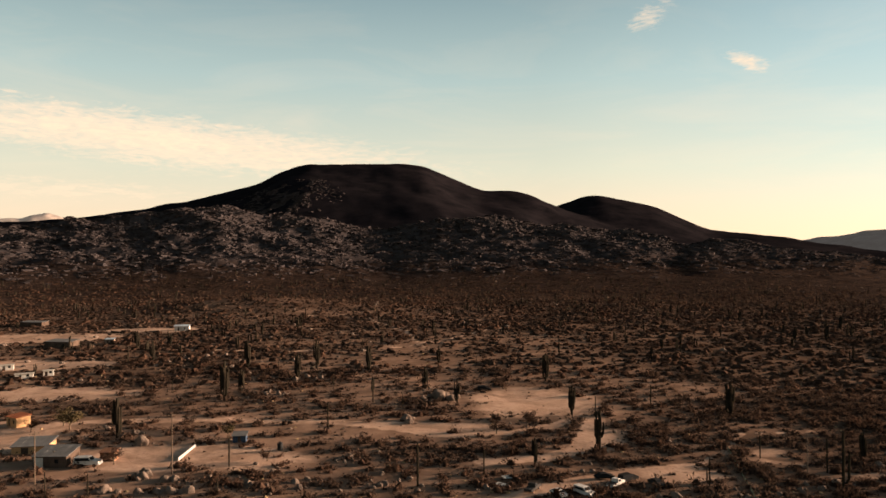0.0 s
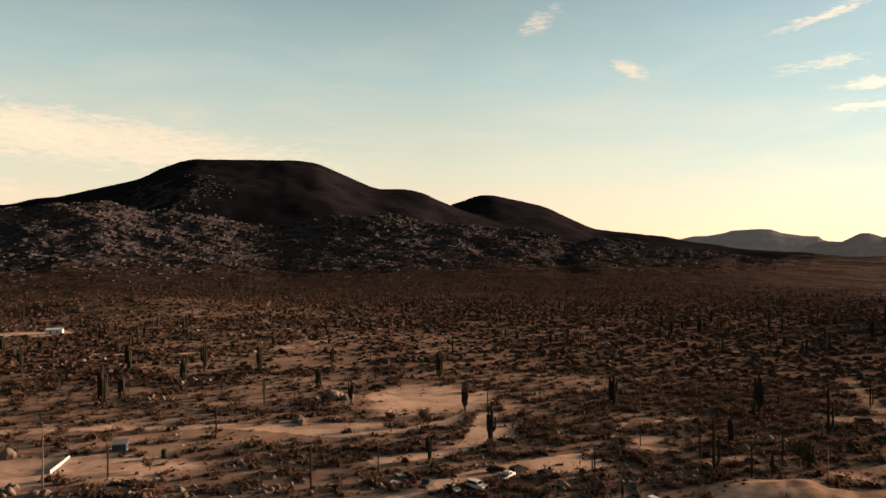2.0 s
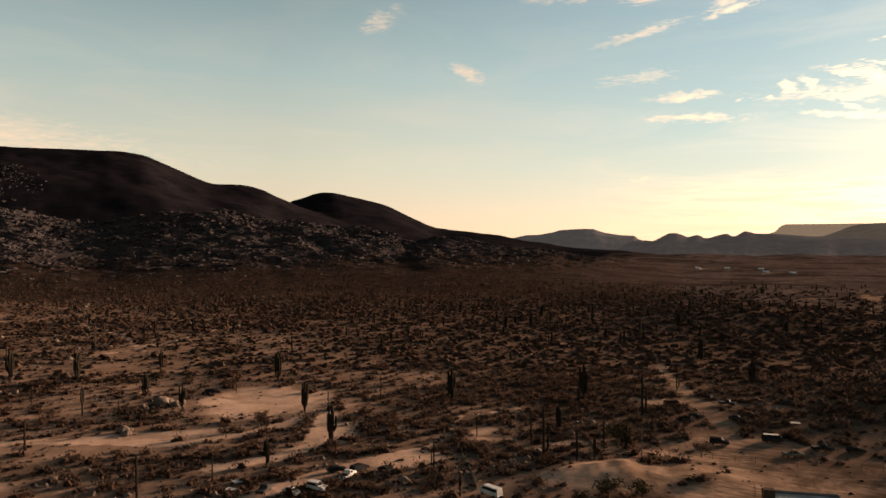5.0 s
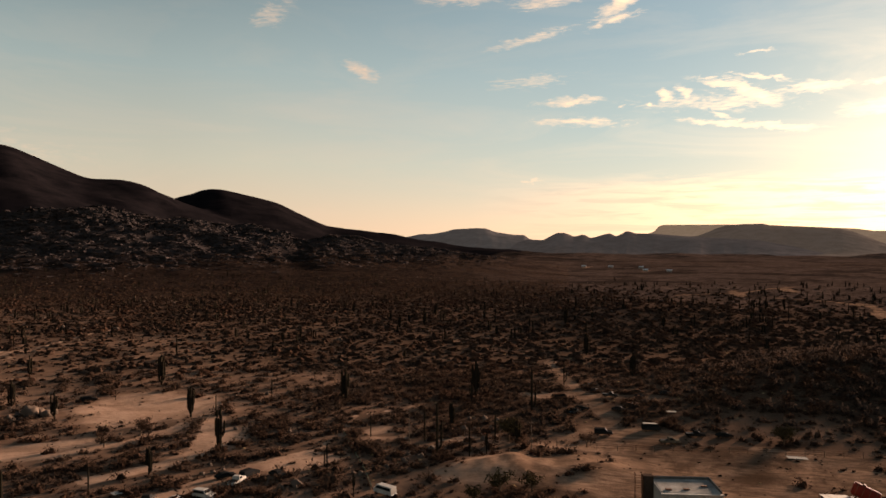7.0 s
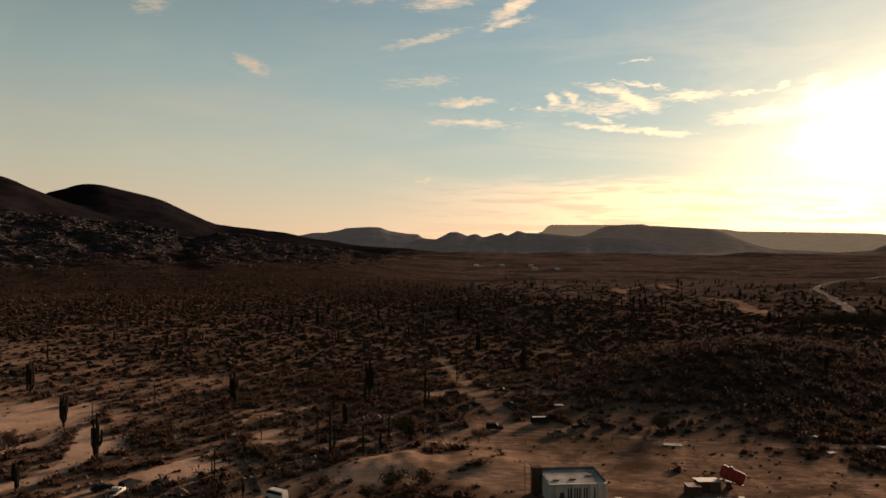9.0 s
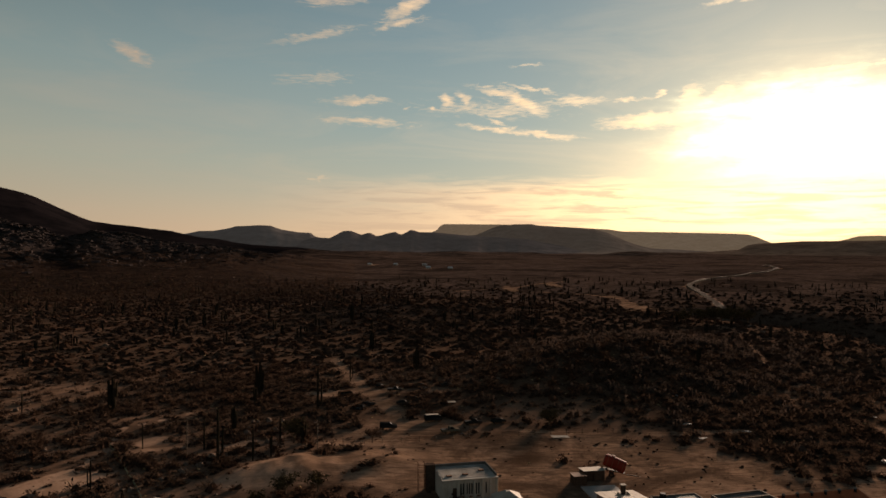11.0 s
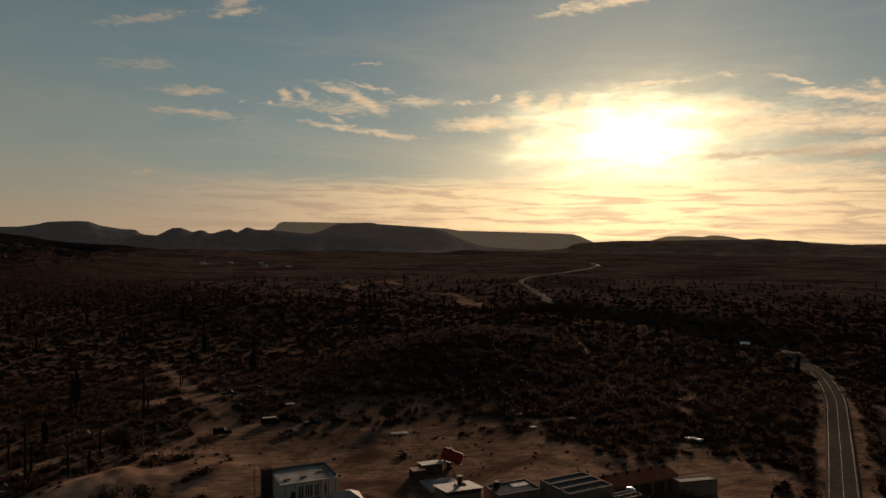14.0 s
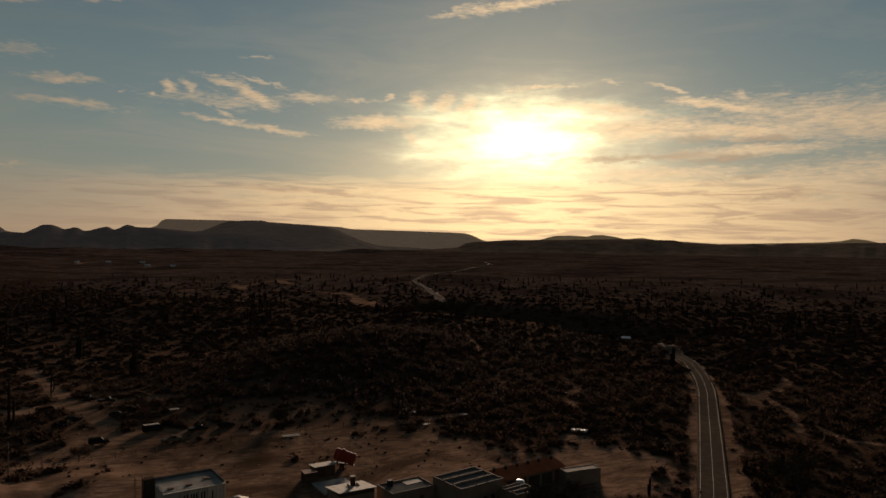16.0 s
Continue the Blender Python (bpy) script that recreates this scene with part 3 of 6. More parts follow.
def make_ground():
    azs = np.concatenate([np.arange(-36, 105.01, 0.28), np.arange(108, 324.1, 3)])
    rs = np.concatenate([[0.0, 10, 25, 45, 62, 76], 88 * (4900 / 88) ** (np.arange(301) / 300)])
    me, X, Y = polar_sheet("ground", azs, rs, land, [GROUND])
    granite, lava = zones(X, Y)
    # last mask: soil darkened by scrub growth and heading, litter plus painted shade
    for key, v in (("bare", bare_at(X, Y)), ("granite", granite), ("lava", lava), ("hillside", 1 - smooth(26, 44, np.degrees(np.arctan2(X, Y)))), ("cover", np.maximum(smooth(260, 760, np.hypot(X, Y)) * (0.15 + 0.85 * smooth(8, 40, np.degrees(np.arctan2(X, Y)))), smooth(420, 740, np.hypot(X, Y) + 240 * fbm(X / 70, Y / 70, 4, 77)))), ("earth", smooth(22, 48, np.degrees(np.arctan2(X, Y))) * (1 - smooth(110, 170, np.degrees(np.arctan2(X, Y))))), ("scorch", np.exp(-(((X - 120) / 5.5) ** 2 + ((Y - 87) / 4.0) ** 2) ** 2)), ("litter_shade", (1 - 0.55 * (1 - smooth(190, 260, np.hypot(X, Y))) * (1 - smooth(18, 34, np.degrees(np.arctan2(X, Y))))) * np.clip(1.15 * growth(X, Y) - 0.42 + 0.12 * smooth(2, 16, np.degrees(np.arctan2(X, Y))) + 0.26 * smooth(27, 46, np.degrees(np.arctan2(X, Y))) + 0.3 * smooth(79, 88, np.degrees(np.arctan2(X, Y))), 0, 1))):
        me.attributes.new(key, "FLOAT", "POINT").data.foreach_set("value", v.astype(np.float32))
    tagged(new("ground", me), "sandy desert plain with dark table hill and boulder foothills", "ground", kind="structure")


make_ground()

# far hills beyond the plain; a glow on each surface stands in for haze
FAR_HILLS = [
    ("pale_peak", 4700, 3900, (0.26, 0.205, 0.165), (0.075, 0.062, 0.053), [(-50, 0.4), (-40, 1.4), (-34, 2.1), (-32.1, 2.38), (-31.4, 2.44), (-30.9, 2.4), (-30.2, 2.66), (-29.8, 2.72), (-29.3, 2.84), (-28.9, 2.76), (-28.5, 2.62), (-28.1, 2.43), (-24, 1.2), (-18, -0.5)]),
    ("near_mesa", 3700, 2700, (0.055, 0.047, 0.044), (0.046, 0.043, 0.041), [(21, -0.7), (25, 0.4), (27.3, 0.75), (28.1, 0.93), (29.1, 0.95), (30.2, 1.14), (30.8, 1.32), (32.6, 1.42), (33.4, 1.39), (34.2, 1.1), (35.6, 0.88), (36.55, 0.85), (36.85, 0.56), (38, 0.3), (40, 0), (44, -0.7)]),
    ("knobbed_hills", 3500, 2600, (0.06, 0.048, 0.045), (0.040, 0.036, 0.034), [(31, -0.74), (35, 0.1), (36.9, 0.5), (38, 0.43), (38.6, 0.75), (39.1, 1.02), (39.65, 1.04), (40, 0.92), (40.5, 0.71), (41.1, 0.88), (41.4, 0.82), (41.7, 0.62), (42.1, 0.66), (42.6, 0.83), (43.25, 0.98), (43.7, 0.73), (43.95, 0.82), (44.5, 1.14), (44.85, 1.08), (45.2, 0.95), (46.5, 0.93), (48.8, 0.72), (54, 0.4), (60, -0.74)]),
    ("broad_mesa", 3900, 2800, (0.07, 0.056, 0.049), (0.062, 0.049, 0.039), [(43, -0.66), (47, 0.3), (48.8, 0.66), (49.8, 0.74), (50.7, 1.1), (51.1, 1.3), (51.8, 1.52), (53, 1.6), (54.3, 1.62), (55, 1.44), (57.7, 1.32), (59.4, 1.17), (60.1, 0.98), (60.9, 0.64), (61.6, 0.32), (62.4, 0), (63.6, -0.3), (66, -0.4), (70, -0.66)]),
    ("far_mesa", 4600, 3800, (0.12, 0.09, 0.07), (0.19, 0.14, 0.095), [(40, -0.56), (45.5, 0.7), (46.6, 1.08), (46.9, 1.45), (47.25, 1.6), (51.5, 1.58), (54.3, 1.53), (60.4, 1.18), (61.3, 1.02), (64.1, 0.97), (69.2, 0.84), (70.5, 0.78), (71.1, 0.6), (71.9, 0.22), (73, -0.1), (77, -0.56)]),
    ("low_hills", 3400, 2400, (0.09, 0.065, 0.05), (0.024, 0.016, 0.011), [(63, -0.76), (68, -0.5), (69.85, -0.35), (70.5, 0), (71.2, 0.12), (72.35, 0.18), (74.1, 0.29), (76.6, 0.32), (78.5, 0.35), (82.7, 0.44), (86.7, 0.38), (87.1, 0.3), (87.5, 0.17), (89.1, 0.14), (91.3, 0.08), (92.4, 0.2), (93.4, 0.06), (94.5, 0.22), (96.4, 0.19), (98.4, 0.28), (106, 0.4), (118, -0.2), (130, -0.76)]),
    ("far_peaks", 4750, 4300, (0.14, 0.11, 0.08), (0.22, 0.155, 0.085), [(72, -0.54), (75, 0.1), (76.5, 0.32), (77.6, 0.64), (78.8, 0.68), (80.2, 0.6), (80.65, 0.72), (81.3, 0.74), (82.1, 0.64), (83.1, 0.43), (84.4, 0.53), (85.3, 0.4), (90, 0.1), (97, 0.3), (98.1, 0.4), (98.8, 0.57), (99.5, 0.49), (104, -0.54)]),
]


def haze_glow_material(name, base, glow):
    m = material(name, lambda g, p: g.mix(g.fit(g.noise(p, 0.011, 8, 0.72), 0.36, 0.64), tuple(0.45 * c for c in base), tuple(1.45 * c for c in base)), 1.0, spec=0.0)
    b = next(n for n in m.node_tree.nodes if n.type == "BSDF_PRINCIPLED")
    # emission on the slopes imitates the haze in front of them
    b.inputs["Emission Color"].default_value, b.inputs["Emission Strength"].default_value = (*glow, 1), HAZE_GLOW
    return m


HAZE_GLOW = 0.3
for name, reach, foot, base, glow, table in FAR_HILLS:
    lo, hi = table[0][0], table[-1][0]

    def rise(x, y, reach=reach, foot=foot, table=table, seed=reach / 100):
        r, az = np.hypot(x, y), np.degrees(np.arctan2(x, y))
        s = np.clip((r - foot) / (reach - foot) - 0.45 * np.maximum(0, fbm(az / 2.6, az / 9.0, 4, seed + 3) + 0.1) * (1 - smooth(foot + 300, reach, r)), 0, 1)
        wide = sum(skyline(az + k, table, 0.6) for k in (-1.2, 0, 1.2)) / 3
        line = wide + (skyline(az, table, 0.1) - wide) * smooth(0.55, 1.0, s)
        z = np.maximum(0, EYE + reach * np.tan(np.radians(line)))
        h = z * np.where(r < reach, 0.25 * s + 0.75 * smooth(0.35, 1.0, s + 0.25 * fbm(az / 2.2, s, 3, seed) * smooth(0, 0.3, s) * (1 - s)), 1 - 0.9 * smooth(0, 220, r - reach))
        return h - 3
    me, _, _ = polar_sheet(name, np.arange(lo, hi + 0.01, 0.1), np.concatenate([np.linspace(foot, reach, 34), reach + np.array([40, 90, 150, 230])]), rise, [haze_glow_material(name + "_haze_glow", base, glow)])
    tagged(new("backdrop", me), "distant " + name.replace("_", " ") + " with painted-in haze glow", "hill", kind="structure")

# ------------------------------------------------------------ scrub
rng = np.random.default_rng(7)


def bush_template(clumps, twigs, scraps, spread, seed):
    """A dry bush: a small ragged core, thin twigs that spread out of it and leaf scraps near their tips."""
    q = np.random.default_rng(seed)
    tris = []
    for k in range(clumps):
        a, d = q.uniform(0, 2 * np.pi), q.uniform(0.15, 0.45) if clumps > 1 else 0.0
        size, high = (q.uniform(0.3, 0.45), q.uniform(0.4, 0.65)) if clumps > 1 else (0.86, 0.85)
        low, top = [], []
        for i in range(6):
            e, m = a + i * math.pi / 3 + q.uniform(-0.3, 0.3), size * q.uniform(0.7, 1.15) * spread
            low.append((np.cos(a) * d * spread + np.cos(e) * m, np.sin(a) * d * spread + np.sin(e) * m, q.uniform(-0.05, 0.2)))
        for i in range(3):
            e, m = a + i * 2 * math.pi / 3 + q.uniform(-0.3, 0.3), size * q.uniform(0.3, 0.7) * spread
            top.append((np.cos(a) * d * spread + np.cos(e) * m, np.sin(a) * d * spread + np.sin(e) * m, high * q.uniform(0.7, 1.1)))
        for i in range(3):
            j, n = (i + 1) % 3, (2 * i + 2) % 6
            tris += [[low[2 * i], low[2 * i + 1], top[i]], [low[2 * i + 1], low[n], top[j]], [top[i], low[2 * i + 1], top[j]]]
        tris.append(top)
    for k in range(twigs + scraps):
        a, e = q.uniform(0, 2 * np.pi), np.arcsin(q.uniform(0.05, 1))
        out = np.array([np.cos(a) * np.cos(e), np.sin(a) * np.cos(e), np.sin(e)])
        tip = out * (q.uniform(0.75, 1.15) if k < twigs or clumps < 2 else q.uniform(0.45, 1.08)) * np.array([spread, spread, 1])
        d1, d2 = q.normal(0, 1, 3), q.normal(0, 1, 3)
        d1, d2 = d1 / np.linalg.norm(d1), d2 / np.linalg.norm(d2)
        if k < twigs:
            w = q.uniform(0.03, 0.07)
            tris.append([tip, tip * 0.35 + d1 * w, tip * 0.35 - d1 * w])
        else:
            w = q.uniform(0.09, 0.21) if clumps > 1 else q.uniform(0.12, 0.24)
            tris.append([tip + d1 * w, tip - d1 * w * 0.6 + d2 * w * 0.5, tip * 0.85 - d2 * w])
    t = np.array(tris, float)
    t[..., 2] = np.maximum(t[..., 2], 0.0)
    return t


def scatter(templates, x, y, z, width, tall, q):
    """One soup of triangles from many copies of the templates."""
    out = []
    which = q.integers(0, len(templates), len(x))
    for k, tpl in enumerate(templates):
        s = which == k
        a = q.uniform(0, 2 * np.pi, s.sum())
        c, sn = np.cos(a)[:, None, None], np.sin(a)[:, None, None]
        w, t = width[s][:, None, None], tall[s][:, None, None]
        px = (tpl[None, ..., 0] * c - tpl[None, ..., 1] * sn) * w + x[s][:, None, None]
        py = (tpl[None, ..., 0] * sn + tpl[None, ..., 1] * c) * w + y[s][:, None, None]
        pz = tpl[None, ..., 2] * t + z[s][:, None, None]
        out.append(np.stack([px, py, pz], -1).reshape(-1, 3))
    return np.concatenate(out)


def sow(r0, r1, per_m2, q, az0=-36, az1=104):
    """Random places in a stretch of the plain."""
    n = int(0.5 * radians(az1 - az0) * (r1 * r1 - r0 * r0) * per_m2)
    r, a = np.sqrt(q.uniform(r0 * r0, r1 * r1, n)), np.radians(q.uniform(az0, az1, n))
    return r * np.sin(a), r * np.cos(a)


def keep_off(x, y, q, more=0.0):
    """True where scrub grows."""
    return (bare_at(x, y) < q.uniform(0.15, 0.9, len(x))) & (q.uniform(0, 1, len(x)) < growth(x, y) + more)


def soup(name, pts, mat, label, category):
    me = mesh_of(name, pts, np.arange(len(pts)).reshape(-1, 3), [mat])
    return tagged(new(name, me), label, category, kind="stuff")


def gathered(name, forms, x, y, z, width, tall, q, mat, label, category):
    """Many copies of small angular forms (corners and triangles) in one mesh."""
    which = q.integers(0, len(forms), len(x))
    verts, faces, base = [], [], 0
    for k, (v, f) in enumerate(forms):
        s = which == k
        verts.append(scatter([v], x[s], y[s], z[s], width[s], tall[s], q))
        faces.append((f[None] + base + np.arange(s.sum())[:, None, None] * len(v)).reshape(-1, 3))
        base += s.sum() * len(v)
    me = mesh_of(name, np.concatenate(verts), np.concatenate(faces), [mat])
    return tagged(new(name, me), label, category, kind="stuff")


NEAR_BUSH = [bush_template(2, 12, 36, 1.0, k) for k in range(8)]
MID_BUSH = [bush_template(1, 2, 4, 1.1, 20 + k) for k in range(6)]
FAR_BUSH = [bush_template(0, 0, 5, 1.2, 40 + k) for k in range(6)]
for name, tpl, r0, r1, per, w0, w1, mat in (("scrub_near", NEAR_BUSH, 84, 270, 0.25, 0.5, 2.7, SCRUB), ("scrub_middle", MID_BUSH, 255, 860, 0.135, 0.7, 2.8, SCRUB),
                                             ("scrub_far", FAR_BUSH, 520, 2000, 0.015, 1.1, 3.0, SCRUB), ("straw_tufts", MID_BUSH, 84, 330, 0.03, 0.2, 0.6, STRAW)):
    x, y = sow(r0, r1, per, rng)
    if name == "scrub_near":
        extra = [(cx + hx * 0.75 * rng.normal(0, 1, n), cy + hy * 0.75 * rng.normal(0, 1, n)) for cx, cy, hx, hy in THICKETS for n in [int(min(hx * hy * 0.3, 160))]]
        x, y = np.concatenate([x] + [e[0] for e in extra]), np.concatenate([y] + [e[1] for e in extra])
    r = np.hypot(x, y)
    ok = keep_off(x, y, rng)
    ok &= zones(x, y)[1] < 0.5
    if name == "scrub_middle":
        open_side = smooth(36, 50, np.degrees(np.arctan2(x, y)))
        ok &= rng.uniform(0, 1, len(x)) < (1 - 0.88 * smooth(480, 860, r)) * (1 - 0.8 * open_side * smooth(310, 640, r + 160 * fbm(x / 90, y / 90, 3, 97)))
    if name == "scrub_far":
        ok &= rng.uniform(0, 1, len(x)) < smooth(500, 860, r)
    x, y = x[ok], y[ok]
    w = w0 + (w1 - w0) * rng.uniform(0, 1, len(x)) ** 2.7
    w *= 1 + 0.12 * smooth(25, 55, np.degrees(np.arctan2(x, y)))
    soup(name, scatter(tpl, x, y, land(x, y) - 0.05, w, w * (rng.uniform(0.5, 0.95, len(x)) if tpl is NEAR_BUSH else rng.uniform(0.4, 0.8, len(x))), rng), mat,
         "pale dry straw tufts on sand" if mat is STRAW else "dense brown dry desert scrub on sandy soil", "scrub")
# dark scrub on the lower slopes of the foothill
x, y = sow(560, 1330, 0.06, rng, -36, 40)
ok = (rng.uniform(0, 1, len(x)) < smooth(540, 700, np.hypot(x, y)) * (1 - 0.92 * zones(x, y)[0])) & (zones(x, y)[1] < 0.4)
x, y = x[ok], y[ok]
w = rng.uniform(0.9, 2.6, len(x))
soup("slope_scrub", scatter(FAR_BUSH, x, y, land(x, y) - 0.1, w, w * rng.uniform(0.8, 1.5, len(x)), rng), SCRUB, "dark brown scrub over the lower foothill slopes", "scrub")
# tall grey shrubs close together on the knoll and towards the highway
x = np.concatenate([rng.normal(250, 50, 700), rng.normal(215, 30, 180), rng.normal(300, 45, 260)])
y = np.concatenate([rng.normal(132, 32, 700), rng.normal(92, 22, 180), rng.normal(60, 34, 260)])
ok = bare_at(x, y) < 0.3
x, y = x[ok], y[ok]
w = rng.uniform(1.1, 2.4, len(x))
soup("tall_shrubs", scatter(NEAR_BUSH, x, y, land(x, y) - 0.05, w, w * rng.uniform(0.9, 1.5, len(x)), rng), GREY_SCRUB, "tall grey leafless shrubs crowded over a low knoll", "scrub")

# weeds and rubbish on the bare yards
x, y = np.concatenate([rng.uniform(90, 165, 1500), rng.uniform(-70, 60, 700)]), np.concatenate([rng.uniform(8, 150, 1500), rng.uniform(130, 235, 700)])
ok = (bare_at(x, y) > 0.3) & (near_line(x, y, HIGHWAY) > 4.5) & (fbm(x / 11, y / 11, 3, 95) > -0.05)
x, y = x[ok], y[ok]
w = 0.10 + 0.42 * rng.uniform(0, 1, len(x)) ** 3
soup("yard_weeds", scatter(MID_BUSH, x, y, land(x, y) - 0.02, w, w * rng.uniform(0.4, 0.9, len(x)), rng), SCRUB, "small dry weeds and rubbish strewn over bare sand", "weeds")

# ------------------------------------------------------------ tools for things


def at_ground(x, y):
    return float(land(np.array([x]), np.array([y]))[0])


def thing(name, label, category, group="", m=None):
    """An empty at the base of a thing; its parts hang from it."""
    ob = tagged(new(name), label, category, group)
    ob.empty_display_size = 0.3
    ob.matrix_world = m or Matrix()
    return ob


def part(name, bm, mat, parent, label="", smooth_faces=False):
    """A bmesh as one mesh object under its thing or part."""
    me = bpy.data.meshes.new(name)
    bmesh.ops.recalc_face_normals(bm, faces=bm.faces)
    for f in bm.faces:
        f.smooth = smooth_faces
    bm.to_mesh(me)
    bm.free()
    me.materials.append(mat)
    ob = new(name, me)
    ob.parent = parent
    return tagged(ob, label)


def box(sx, sy, sz, m=None, bevel=0.0, bm=None):
    """A box that stands on its base, centred in plan."""
    bm = bm or bmesh.new()
    got = bmesh.ops.create_cube(bm, size=1, matrix=(m or Matrix()) @ Matrix.Translation((0, 0, sz / 2)) @ Matrix.Diagonal((sx, sy, sz, 1)))
    if bevel:
        edges = list({e for v in got["verts"] for e in v.link_edges})
        bmesh.ops.bevel(bm, geom=edges, offset=bevel, segments=1, affect="EDGES")
    return bm


def drum(r1, r2, h, m=None, sides=16, bm=None):
    bm = bm or bmesh.new()
    bmesh.ops.create_cone(bm, cap_ends=True, segments=sides, radius1=r1, radius2=r2, depth=h, matrix=(m or Matrix()) @ Matrix.Translation((0, 0, h / 2)))
    return bm


def slab_of(poly, y0, y1, taper=0.0, belt=0.0, bm=None):
    """A side outline (x, z) drawn out between two half widths; above the belt it leans inwards."""
    bm = bm or bmesh.new()
    lean = lambda z: taper * max(0, z - belt)
    a = [bm.verts.new((x, y0 + lean(z) * (1 if y0 < 0 else -1), z)) for x, z in poly]
    b = [bm.verts.new((x, y1 + lean(z) * (1 if y1 < 0 else -1), z)) for x, z in poly]
    bm.faces.new(a)
    bm.faces.new(b[::-1])
    for i in range(len(poly)):
        j = (i + 1) % len(poly)
        bm.faces.new((a[i], b[i], b[j], a[j]))
    return bm


def tube(path, radii, sides, ribs=0.0, bm=None):
    """A tapering tube along points, closed at both ends; ribs deepens every other corner."""
    bm = bm or bmesh.new()
    rings = []
    for i, (p, r) in enumerate(zip(path, radii)):
        p = Vector(p)
        d = (Vector(path[min(i + 1, len(path) - 1)]) - Vector(path[max(i - 1, 0)])).normalized()
        u = d.cross(Vector((0.31, 0.95, 0.05))).normalized()
        v = d.cross(u)
        ring = []
        for k in range(sides):
            a = 2 * math.pi * k / sides
            rr = r * (1 - ribs * (k % 2))
            ring.append(bm.verts.new(p + u * math.cos(a) * rr + v * math.sin(a) * rr))
        rings.append(ring)
    for a, b in zip(rings, rings[1:]):
        for k in range(sides):
            bm.faces.new((a[k], a[(k + 1) % sides], b[(k + 1) % sides], b[k]))
    bm.faces.new(rings[0][::-1])
    bm.faces.new(rings[-1])
    return bm


def worn(name, c1, c2, rough=0.8, scale=2.0, metal=0.0, spec=0.15, bump=0.15):
    """Paint, plaster or metal with stains at two scales."""
    return material(name, lambda g, p: g.mix(g.fit(g.math("ADD", g.math("MULTIPLY", g.noise(p, scale * 0.25, 4, 0.6), 0.6), g.math("MULTIPLY", g.noise(p, scale * 3, 5, 0.65), 0.4)), 0.36, 0.66), c1, c2),
                    rough, (lambda g, p: (g.noise(p, scale * 6, 4), 0.02, bump)) if bump else None, metal, spec)


WHITE_WALL = worn("white_plaster", (0.30, 0.265, 0.22), (0.46, 0.415, 0.36), 0.85)
PALE_WALL = worn("pale_stucco", (0.13, 0.09, 0.063), (0.20, 0.145, 0.105), 0.9)
OCHRE_WALL = worn("ochre_plaster", (0.28, 0.155, 0.07), (0.42, 0.25, 0.125), 0.9)
DARK_WALL = worn("dark_boards", (0.04, 0.027, 0.02), (0.09, 0.06, 0.044), 0.9, 2.0, 0.0, 0.0)
CONCRETE = worn("grey_concrete", (0.20, 0.185, 0.17), (0.34, 0.31, 0.28), 0.9)
ROOF_GREY = worn("grey_roofing", (0.085, 0.08, 0.075), (0.15, 0.142, 0.13), 0.9, 2.0, 0.0, 0.0)
ROOF_PALE = worn("pale_roofing", (0.26, 0.215, 0.165), (0.40, 0.345, 0.275), 0.8)
ROOF_BROWN = worn("brown_tiles", (0.21, 0.066, 0.032), (0.34, 0.118, 0.058), 0.9, 2.0, 0.0, 0.0)
TIN = worn("galvanised_tin", (0.40, 0.40, 0.39), (0.60, 0.59, 0.57), 0.42, 1.5, 0.7)
RUST = worn("rusty_steel", (0.09, 0.04, 0.022), (0.22, 0.10, 0.05), 0.8, 3)
RED = worn("faded_red_paint", (0.13, 0.018, 0.012), (0.24, 0.036, 0.022), 0.7, 2, 0.0, 0.05)
BLUE = worn("faded_blue_paint", (0.016, 0.028, 0.047), (0.034, 0.054, 0.082), 0.6, 2)
WOOD = worn("weathered_wood", (0.06, 0.04, 0.027), (0.13, 0.088, 0.058), 0.9, 4)
BLACK = worn("black_plastic", (0.012, 0.012, 0.012), (0.03, 0.028, 0.026), 0.7, 3, 0.0, 0.04)
GLASS = material("dark_glass", (0.010, 0.011, 0.012), 0.6, spec=0.012)
RUBBER = worn("old_rubber", (0.012, 0.011, 0.010), (0.035, 0.03, 0.026), 0.9, 6)
GREEN_NET = worn("green_netting", (0.10, 0.12, 0.075), (0.18, 0.19, 0.12), 0.9, 5)
LINE = worn("road_paint", (0.075, 0.062, 0.048), (0.14, 0.118, 0.09), 0.8, 4)
ASPHALT = material("old_asphalt", lambda g, p: g.mix(g.fit(g.noise(p, 0.5, 6, 0.65), 0.35, 0.7), g.mix(g.noise(p, 9, 3), (0.052, 0.041, 0.032), (0.072, 0.056, 0.042)), (0.092, 0.072, 0.053)), 0.8,
                   lambda g, p: (g.noise(p, 30, 3), 0.01, 0.4))
CAR_PAINT = {k: worn("car_paint_" + k, a, b, 0.6, 1.5, 0.0, 0.06 if k == "white" else 0.0, 0.0) for k, a, b in (
    ("white", (0.32, 0.285, 0.245), (0.55, 0.50, 0.44)), ("grey", (0.022, 0.020, 0.018), (0.050, 0.044, 0.039)), ("dark", (0.012, 0.012, 0.012), (0.030, 0.027, 0.024)),
    ("brown", (0.055, 0.028, 0.017), (0.10, 0.055, 0.034)), ("red", (0.22, 0.03, 0.02), (0.32, 0.06, 0.04)), ("cream", (0.09, 0.072, 0.052), (0.16, 0.13, 0.095)), ("green", (0.10, 0.13, 0.10), (0.18, 0.21, 0.17)))}

